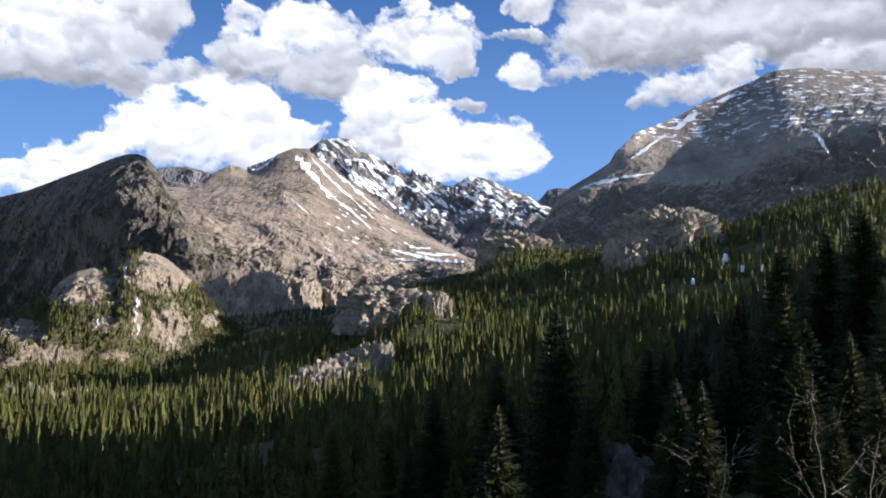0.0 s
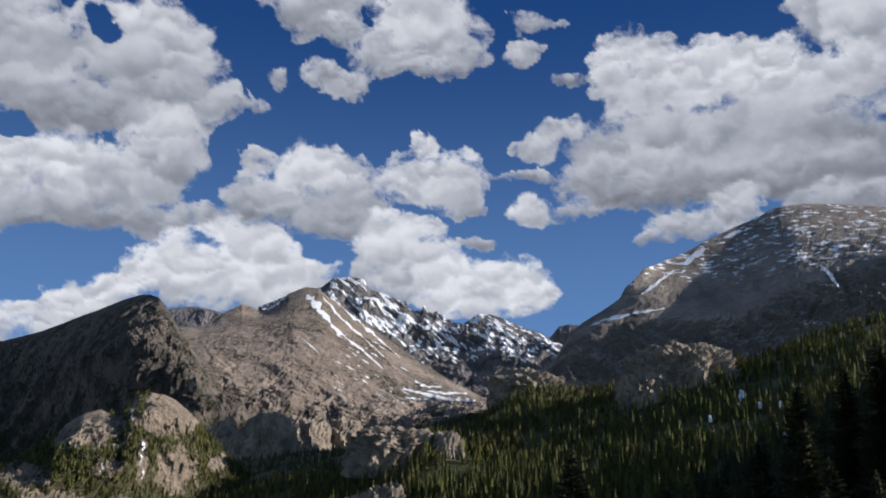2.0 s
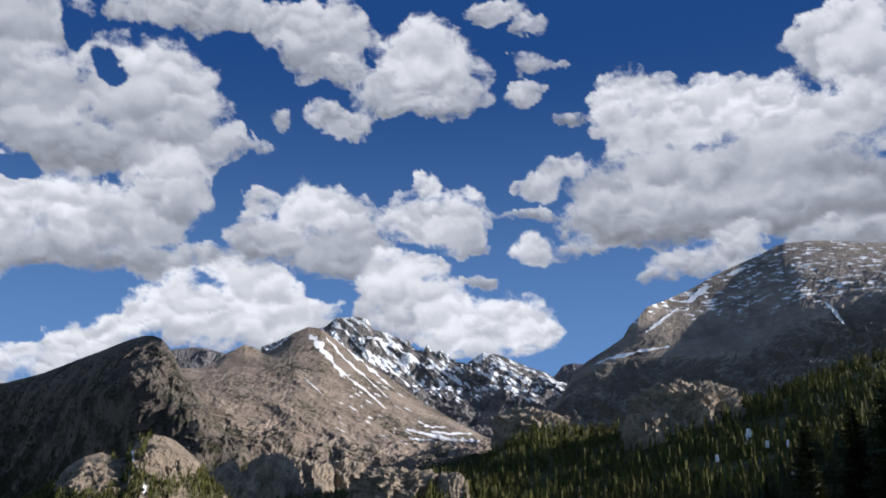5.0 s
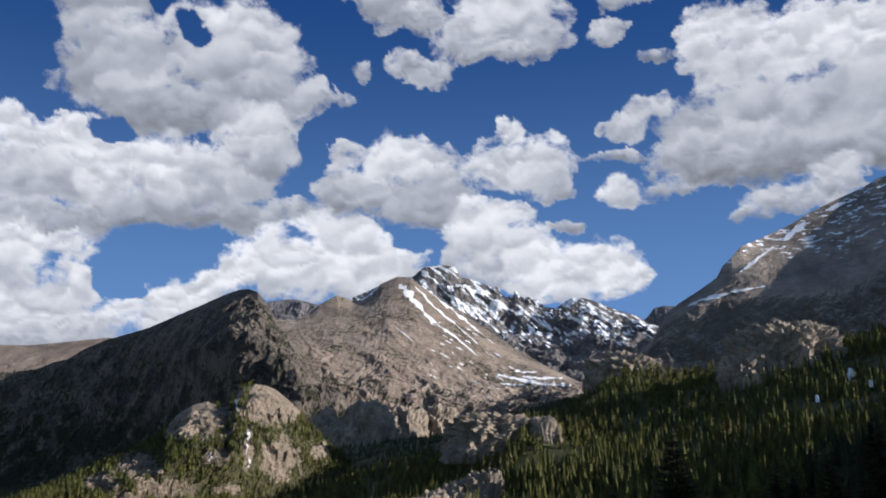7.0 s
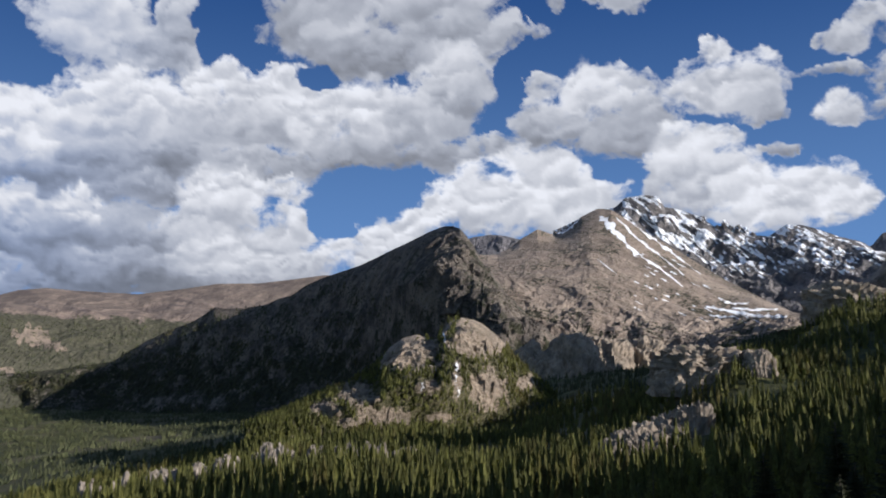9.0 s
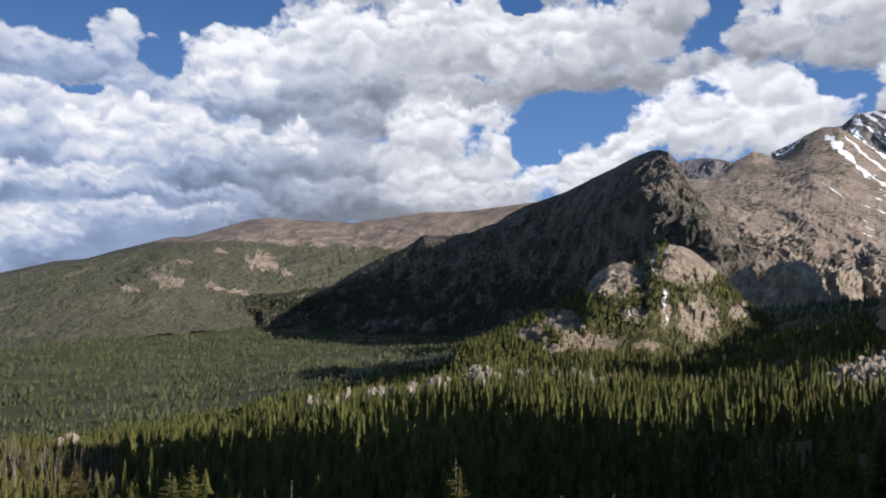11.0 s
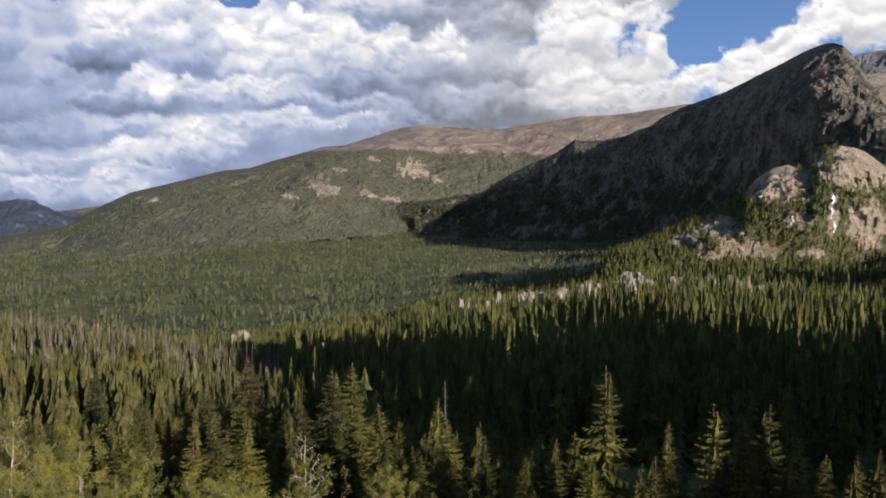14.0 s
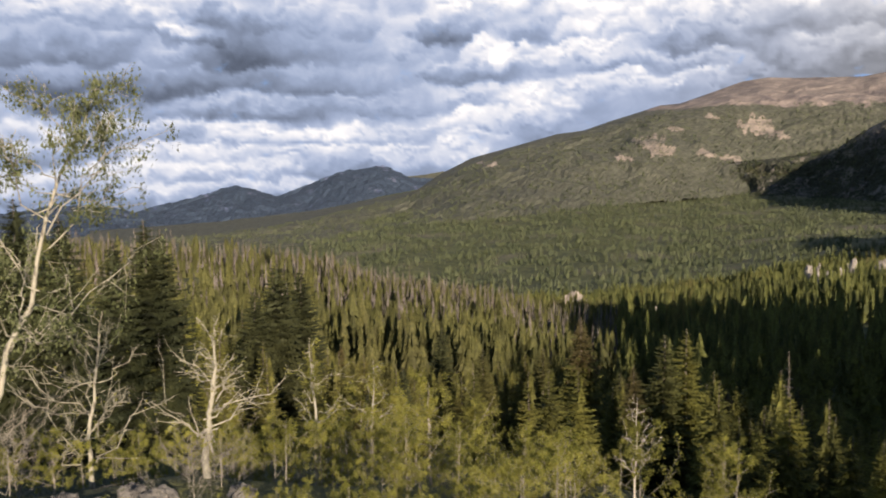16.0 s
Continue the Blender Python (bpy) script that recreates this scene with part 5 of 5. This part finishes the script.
def spruce(label, slim, whorls, arms, needles, group="spruces on the slope", thin=1.0, top=None, core=0.62):
    """A spruce one metre tall, its foot at the origin, to be scaled."""
    tree = new("spruce_tree")
    z = np.linspace(-0.03, 1, 8)
    lean = np.cumsum(rng.normal(0, 0.003, (8, 2)), axis=0)
    path = np.column_stack([lean, z])
    child("trunk", *tube(path, 0.013 * (1 - z * 0.96) + 0.001, 7), MAT_SPRUCE_BARK, tree, smooth=True)
    verts, faces = [], []
    if core:
        p, f = conifers(np.zeros((1, 3)), np.array([0.97]), np.array([slim * core]), 11, 5, 0.35, 0.1)
        verts, faces = list(p), [tuple(t) for t in f]
    down = np.array((0, 0, -1.0))
    for k in range(whorls):
        h = 0.07 + 0.92 * (k / (whorls - 1)) ** 0.92
        reach = slim * ((1 - h) ** 0.72 + 0.03) * (1 - 0.3 * max(0, 0.2 - h) / 0.2)
        for j in range(arms):
            if rng.random() > thin:
                continue
            turn = j / arms * 6.283 + k * 2.4 + rng.normal(0, 0.25)
            length = reach * rng.uniform(0.55, 1.2)
            u = np.array((math.cos(turn), math.sin(turn), 0))
            s = np.array((-u[1], u[0], 0))
            centre = np.array([np.interp(h, z, path[:, 0]), np.interp(h, z, path[:, 1]), h + rng.normal(0, 0.008)])
            drop = rng.uniform(0.2, 0.5) * (1.15 - h)
            spine = [centre + u * length * t - down * length * (0.12 * t - drop * t * 1.5 + 0.75 * drop * t ** 3) for t in (0.1, 0.4, 0.65, 0.85, 1.0)]
            for i in range(4):
                a, b = spine[i], spine[i + 1]
                w = length * (0.3, 0.26, 0.2, 0.14)[i] * rng.uniform(0.7, 1.3)
                tip = b + (b - a) * 0.5
                n = len(verts)
                verts += [a, b, tip + s * w + down * 0.45 * w, tip - s * w + down * 0.45 * w, (a + b) / 2 + down * 0.8 * w + s * rng.normal(0, 0.4) * w]
                faces += [(n, n + 1, n + 2), (n + 1, n, n + 3), (n, n + 4, n + 1)]
    crown = child("crown", np.array(verts), np.array(faces), needles, tree)
    if top:
        crown.data.materials.append(top)
        heights = np.array([np.mean([verts[v][2] for v in f]) for f in faces])
        crown.data.polygons.foreach_set("material_index", (heights + rng.normal(0, 0.05, len(faces)) > 0.68).astype(np.int32))
    return tagged(tree, label, "tree", group)


GREEN_SPRUCE = "dark green spruce tree with drooping boughs"
KINDS = [
    spruce(GREEN_SPRUCE, 0.23, 38, 12, MAT_NEAR_DARK, core=0.35),
    spruce(GREEN_SPRUCE, 0.2, 38, 12, MAT_NEAR_NEEDLES, core=0.4),
    spruce("slender green fir tree with a narrow spire", 0.15, 34, 9, MAT_NEAR_NEEDLES, core=0.45),
    spruce("open-branched green spruce tree with gaps", 0.24, 24, 7, MAT_NEAR_NEEDLES, thin=0.8, core=0.3),
    spruce("green spruce tree with a rust-brown top", 0.23, 36, 11, MAT_NEAR_NEEDLES, top=MAT_RUSTY),
    spruce("dense dark spruce tree with shade put into its needles", 0.22, 44, 15, MAT_DARK_SHADE_NEEDLES, core=0.4),
    spruce("thin half-dead grey conifer with few twigs", 0.1, 18, 4, MAT_DEAD, thin=0.6, core=0),
    spruce("young bright green spruce on the bank", 0.26, 26, 9, MAT_BANK, core=0.4),
    spruce("young slender olive green fir on the bank", 0.19, 26, 8, MAT_BANK, core=0.45),
]
used = set()


def plant(kind, bearing, distance, tall, sink=0.2):
    x, y = polar(bearing, distance)
    m = pose(x, y, float(ground_height(x, y)) - sink, 0, 0, float(rng.uniform(0, 360))) @ Matrix.Scale(tall, 4)
    if kind not in used:
        used.add(kind)
        KINDS[kind].matrix_basis = m
        return KINDS[kind]
    was = KINDS[kind].matrix_basis.copy()
    KINDS[kind].matrix_basis = Matrix()
    made = copy_thing(KINDS[kind], m)
    KINDS[kind].matrix_basis = was
    return made


def stand_out(*trees):
    """Spruces that stand out: kind, bearing, distance, height angle of the top."""
    for kind, b, d, a in trees:
        x, y = polar(b, d)
        plant(kind, b, d, d * math.tan(radians(a)) - float(ground_height(x, y)) + 0.2)


# beside the aspens
stand_out((5, 76.6, 58, -5.8), (5, 75.2, 62, -6.4), (5, 78.2, 56, -7.6), (5, 84.9, 44, -3.0), (5, 83.8, 46, -3.6), (5, 86.6, 42, -4.2), (5, 89.6, 40, -2.5),
          (5, 92.0, 40, -1.5), (5, 68.4, 46, -13.1), (3, 67.2, 50, -14.5), (2, 86.0, 20, -16.0))
# below the bank
stand_out((4, 56.5, 60, -9.7), (0, 51.0, 52, -10.7), (1, 49.7, 54, -10.3), (3, 32.7, 47, -10.1), (2, 28.9, 46, -13.4), (6, 28.0, 48, -13.6), (3, 26.0, 50, -12.2), (1, 24.3, 46, -12.9),
          (3, 22.8, 47, -11.9), (4, 53.0, 52, -12.7), (1, 47.9, 50, -13.0), (7, 45.7, 46, -15.6), (0, 59.0, 70, -11.8), (1, 60.1, 72, -12.1), (2, 36.1, 45, -14.9), (1, 34.7, 47, -14.5),
          (8, 40.8, 46, -15.1), (7, 39.8, 44, -15.9), (2, 37.5, 46, -15.7), (8, 42.8, 47, -14.6), (7, 30.5, 44, -16.2), (1, 17.7, 48, -14.5), (4, 16.6, 46, -14.0), (2, 44.0, 60, -12.6),
          (6, 43.4, 70, -11.4), (1, 54.3, 56, -14.2), (5, 65.8, 92, -10.5), (0, 63.1, 70, -11.9), (7, 33.7, 43, -16.0), (8, 29.7, 44, -15.6), (0, 25.2, 46, -14.8), (7, 21.6, 46, -15.5), (8, 19.6, 47, -15.0))
# on the shaded slope; the dark kind has part of that shade in its colour
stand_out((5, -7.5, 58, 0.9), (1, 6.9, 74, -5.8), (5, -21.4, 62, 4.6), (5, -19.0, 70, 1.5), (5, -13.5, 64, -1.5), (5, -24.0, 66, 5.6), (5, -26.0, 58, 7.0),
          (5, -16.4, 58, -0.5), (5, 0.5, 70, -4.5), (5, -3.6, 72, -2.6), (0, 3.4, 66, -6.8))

LIMIT = ((-29, 6), (-21, 3), (-15, -1), (-8, -2), (0, -6), (8, -8.5), (15, -10), (25, -14), (35, -14), (45, -12.8), (55, -12.4), (65, -12.6), (72, -11.5), (80, -8), (88, -6), (98, -4))
# unseen trees added right of the view to cast shade on the near slope
for k in range(88):
    x, y = float(rng.uniform(42, 66)), float(rng.uniform(46, 84)) if k < 36 else float(rng.uniform(54, 88))
    if k > 59:
        x, y = float(rng.uniform(31, 46)), float(rng.uniform(43, 66))
    b, d = -math.degrees(math.atan2(x, y)), math.hypot(x, y)
    if b < -30.5:
        plant(2 if k % 3 else 1, b, d, float(rng.uniform(11.5, 14.2) + (0 if k < 36 else 7 if k < 60 else 4) - ground_height(x, y)))

# sunlit spruces at the foot of the bank
for k in range(24):
    b, d = float(rng.uniform(16, 50)), float(rng.uniform(42, 56))
    x, y = polar(b, d)
    tall = d * math.tan(radians(float(rng.uniform(-18.5, -15.0)))) - float(ground_height(x, y))
    if tall > 3:
        plant((1, 7, 2, 8)[k % 4], b, d, tall)

count = 0
while count < 120:
    b = float(rng.uniform(-29, 97))
    d = float(rng.uniform(52, 122)) if b > 40 else float(rng.uniform(22 if b < 0 else 34, 116))
    x, y = polar(b, d)
    ground_z = float(ground_height(x, y))
    most = d * math.tan(radians(float(np.interp(b, [p[0] for p in LIMIT], [p[1] for p in LIMIT])))) - ground_z
    tall = min(most, 13.5) * float(rng.uniform(0.55, 1.0))
    if tall < 3:
        continue
    # to the right mostly the kind with shade in its needle colour
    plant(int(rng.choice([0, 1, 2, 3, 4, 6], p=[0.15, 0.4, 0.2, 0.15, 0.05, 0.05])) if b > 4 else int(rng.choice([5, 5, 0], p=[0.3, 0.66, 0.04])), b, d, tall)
    count += 1

# single young spruces on the bank, and the thicket of them behind
def bank_height(b, d, lower=0.6):
    x, y = polar(b, d)
    return d * math.tan(radians(float(np.interp(b, [p[0] for p in LIMIT], [p[1] for p in LIMIT])) - lower)) - float(ground_height(x, y))


count = 0
while count < 60:
    b, d = float(rng.uniform(40, 97)), float(rng.uniform(36, 80))
    tall = min(bank_height(b, d), float(rng.uniform(4.5, 9)))
    if tall > 2.5:
        plant(7 if count % 5 < 2 else 8, b, d, tall)
        count += 1


def thicket(name, label, number, kinds, b0, b1, d0, d1, low, high, material):
    """Spruces too many to tell apart, joined."""
    pieces = []
    shapes = []
    for k in kinds:
        me = next(c for c in KINDS[k].children if c.name.startswith("crown")).data
        shapes.append((np.array([v.co for v in me.vertices]), np.array([tuple(f.vertices) for f in me.polygons])))
    while len(pieces) < number:
        b, d = float(rng.uniform(b0, b1)), float(np.sqrt(rng.uniform(d0 ** 2, d1 ** 2)))
        tall = min(bank_height(b, d), float(rng.uniform(low, high)))
        if tall < 2.5:
            continue
        p, f = shapes[len(pieces) % len(shapes)]
        x, y = polar(b, d)
        turn = rng.uniform(0, 6.283)
        c, n = math.cos(turn) * tall, math.sin(turn) * tall
        pieces.append((np.stack([p[:, 0] * c - p[:, 1] * n + x, p[:, 0] * n + p[:, 1] * c + y, p[:, 2] * tall + float(ground_height(x, y)) - 0.2], axis=-1), f))
    return tagged(new(name, mesh_of(name, *join(pieces), material, False)), label, "forest", kind="stuff")


thicket("conifer_forest", "young green spruces crowding the bank below the trail", 230, (7, 8), 36, 97, 62, 125, 6, 11, MAT_BANK)


def limb_tree(name, label, category, tall, thick, limbs, bark, leaf=None, leaves=0, leaf_size=0.05, lean=(0.0, 0.0), spread=0.45, first=0.35, droop=0.0, twigs=5, bend=0.05, group="", reach=0.38, seed=0):
    """A bare or thinly leaved broadleaf: a bent trunk, limbs with their twigs, and hanging leaves."""
    global rng
    if seed:
        rng = np.random.default_rng(seed)
    tree = new(name)
    n = 12
    t = np.linspace(0, 1, n)
    wander = np.cumsum(rng.normal(0, bend, (n, 2)), axis=0) * tall / n
    path = np.column_stack([wander[:, 0] + lean[0] * tall * t ** 1.3, wander[:, 1] + lean[1] * tall * t ** 1.3, tall * t - 0.15])
    child("trunk", *tube(path, thick * (1 - 0.96 * t) ** 0.9 + 0.002, 8), bark, tree, smooth=True)
    tips = []
    for k in range(limbs):
        h = first + (0.97 - first) * (k + rng.uniform(0, 0.8)) / limbs
        start = np.array([np.interp(h, t, path[:, i]) for i in range(3)])
        turn = k * 2.4 + rng.normal(0, 0.5)
        length = tall * reach * (1.15 - h) * rng.uniform(0.6, 1.3)
        u = np.array((math.cos(turn), math.sin(turn), rng.uniform(0.2, 1.0) * spread * 2))
        s = np.linspace(0, 1, 7)
        line = start + length * (s[:, None] * u + np.cumsum(rng.normal(0, 0.11, (7, 3)), axis=0) + np.outer(s ** 2, (0, 0, 0.25 - droop)))
        size = max(0.004, thick * (1 - 0.88 * h) * 0.34)
        pieces = [tube(line, size * (1 - 0.85 * s) + 0.003, 5)]
        for j in range(twigs):
            f = rng.uniform(0.25, 0.98)
            a = np.array([np.interp(f, s, line[:, i]) for i in range(3)])
            way = u * 0.6 + rng.normal(0, 0.6, 3) + np.array((0, 0, 0.3 - droop))
            l2 = length * rng.uniform(0.2, 0.5)
            s2 = np.linspace(0, 1, 5)
            twig = a + l2 * (s2[:, None] * way + np.cumsum(rng.normal(0, 0.06, (5, 3)), axis=0))
            pieces.append(tube(twig, size * 0.4 * (1 - 0.8 * s2) + 0.002, 4))
            tips.append(twig)
            for _ in range(2):
                f2 = rng.uniform(0.3, 1)
                c = np.array([np.interp(f2, s2, twig[:, i]) for i in range(3)])
                l3 = l2 * rng.uniform(0.25, 0.55)
                fine = c + l3 * (np.linspace(0, 1, 4)[:, None] * (way * 0.5 + rng.normal(0, 0.6, 3)) + np.cumsum(rng.normal(0, 0.06, (4, 3)), axis=0))
                pieces.append(tube(fine, np.array((0.0035, 0.003, 0.0025, 0.002)) * max(1, tall / 6), 3))
                tips.append(fine)
        tips.append(line)
        child("limb", *join(pieces), bark, tree, smooth=True)
    if leaf and leaves:
        which = rng.integers(0, len(tips), leaves)
        at = np.array([tips[w][min(len(tips[w]) - 1, int(rng.integers(1, len(tips[w]) + 1)))] for w in which]) + rng.normal(0, leaf_size * 1.3, (leaves, 3))
        at[:, 2] -= np.abs(rng.normal(0, leaf_size * 1.2, leaves)) * (1 + 2 * droop)
        e1 = rng.normal(0, 1, (leaves, 3))
        e1 /= np.linalg.norm(e1, axis=1)[:, None]
        e2 = np.cross(e1, rng.normal(0, 1, (leaves, 3)))
        e2 /= np.linalg.norm(e2, axis=1)[:, None]
        if droop:
            e1 = e1 * 0.4 + np.array((0, 0, -1.0))
        size = leaf_size * rng.uniform(0.6, 1.4, (leaves, 1))
        p = np.stack([at, at + (e1 * 0.9 + e2 * 0.5) * size, at + (e1 * 1.3 - e2 * 0.4) * size], axis=1).reshape(-1, 3)
        child("leaves", p, np.arange(leaves * 3).reshape(-1, 3), leaf, tree)
    return tagged(tree, label, category, group)


def stand_at(tree, bearing, distance, turn=0.0, sink=0.1):
    x, y = polar(bearing, distance)
    tree.matrix_basis = pose(x, y, float(ground_height(x, y)) - sink, 0, 0, turn)
    return tree


def tall_for(bearing, distance, angle):
    x, y = polar(bearing, distance)
    return distance * math.tan(radians(angle)) - float(ground_height(x, y))


# the aspens beside the trail
stand_at(limb_tree("aspen_tree", "leaning pale aspen with drooping young leaves", "tree", tall_for(88.4, 12, 5.6), 0.055, 22, MAT_ASPEN_BARK, MAT_HANGING, 9000, 0.036, lean=(0.0, 0.34), first=0.45, droop=0.35, twigs=8, bend=0.14, reach=0.36, spread=0.6, seed=5), 96.0, 12.0)
stand_at(limb_tree("aspen_tree", "pale bare aspen with crooked upright twigs", "tree", tall_for(81.2, 15, -8.8), 0.068, 17, MAT_ASPEN_BARK, MAT_SAPLING, 500, 0.03, first=0.22, twigs=9, bend=0.16, reach=0.34, seed=8), 81.2, 15.0)
stand_at(limb_tree("aspen_tree", "slim bare aspen with thin side twigs", "tree", tall_for(88.4, 17, -7.8), 0.052, 22, MAT_ASPEN_BARK, MAT_SAPLING, 400, 0.03, first=0.2, twigs=8, bend=0.12, reach=0.36, seed=9), 88.6, 17.0)
stand_at(limb_tree("aspen_tree", "slim pale aspen with a few new leaves", "tree", tall_for(74.0, 24, -10.5), 0.07, 12, MAT_ASPEN_BARK, MAT_SAPLING, 900, 0.045, first=0.35, twigs=8, bend=0.1, reach=0.26, seed=10), 74.2, 24.0)
stand_at(limb_tree("aspen_tree", "slim pale aspen with a few new leaves", "tree", tall_for(70.6, 26, -12.0), 0.06, 12, MAT_ASPEN_BARK, MAT_SAPLING, 900, 0.045, first=0.3, twigs=8, bend=0.1, reach=0.26, seed=12), 70.7, 26.0)
stand_at(limb_tree("dead_tree", "small bleached bare tree with forked limbs", "tree", tall_for(52.6, 30, -14.4), 0.05, 13, MAT_DEADWOOD, first=0.35, twigs=6, bend=0.05, reach=0.27, seed=14), 52.8, 30.0)

# young aspens and bare shrubs
SAPLINGS = [limb_tree("aspen_sapling", "young aspen bush with yellow-green new leaves", "tree", 3.2, 0.03, 10, MAT_TWIG, MAT_SAPLING, 4200, 0.04, first=0.1, twigs=2, reach=0.5, group="young aspens", seed=30 + k) for k in range(3)]
SHRUBS = [limb_tree("bare_shrub", "bare greyish shrub with many thin twigs", "shrub", 1.7, 0.016, 16, MAT_TWIG, first=0.04, twigs=5, reach=0.7, spread=0.7, group="bare shrubs", seed=40 + k) for k in range(3)]


def spread_out(kinds, spots):
    fresh = list(kinds)
    for b, d, size in spots:
        x, y = polar(b, d)
        m = pose(x, y, float(ground_height(x, y)) - 0.05, 0, 0, float(rng.uniform(0, 360))) @ Matrix.Scale(size, 4)
        if fresh:
            fresh.pop().matrix_basis = m
        else:
            k = kinds[int(rng.integers(len(kinds)))]
            was = k.matrix_basis.copy()
            k.matrix_basis = Matrix()
            copy_thing(k, m)
            k.matrix_basis = was


def bush_spots(number, b0, b1, d0, d1, a0, a1):
    """Places for bushes whose tops reach up to an angle between a0 and a1 as seen from the trail."""
    spots = []
    while len(spots) < number:
        b, d = float(rng.uniform(b0, b1)), float(rng.uniform(d0, d1))
        size = tall_for(b, d, float(rng.uniform(a0, a1))) / 3.2
        if size > 0.22:
            spots.append((b, d, min(size, 1.3)))
    return spots


spread_out(SAPLINGS, bush_spots(26, 56, 75, 13, 26, -23, -16.5) + bush_spots(16, 60, 84, 12, 17, -23, -18.5) + bush_spots(22, 46, 66, 22, 40, -21, -16.5) + bush_spots(16, 75, 97, 14, 30, -21, -15) + bush_spots(10, 66, 74, 22, 38, -17, -13.5) + bush_spots(22, 62, 97, 10.5, 13.5, -23.5, -19.5) + bush_spots(34, 62, 86, 15, 24, -20.5, -15.5) + bush_spots(14, 84, 97, 16, 24, -19.5, -15))
spread_out(SHRUBS, [(float(rng.uniform(75, 83)), float(rng.uniform(13, 18)), float(rng.uniform(0.4, 0.6))) for _ in range(3)]
           + [(float(rng.uniform(86, 97)), float(rng.uniform(13, 22)), float(rng.uniform(0.6, 1.0))) for _ in range(6)]
           + [(-25.0, 15, 0.8)])

# bare trees in the shade beside the trail
for b, d, a, turn in ((-23.4, 21.0, -2.3, 40), (-25.9, 20.0, -5.5, 150), (-18.0, 24.0, -6.0, 260)):
    stand_at(limb_tree("dead_tree", "bare dark grey tree with crooked forked limbs", "tree", tall_for(b, d, a), 0.02, 5, MAT_TWIG, first=0.3, twigs=4, bend=0.14, reach=0.42), b, d, turn)
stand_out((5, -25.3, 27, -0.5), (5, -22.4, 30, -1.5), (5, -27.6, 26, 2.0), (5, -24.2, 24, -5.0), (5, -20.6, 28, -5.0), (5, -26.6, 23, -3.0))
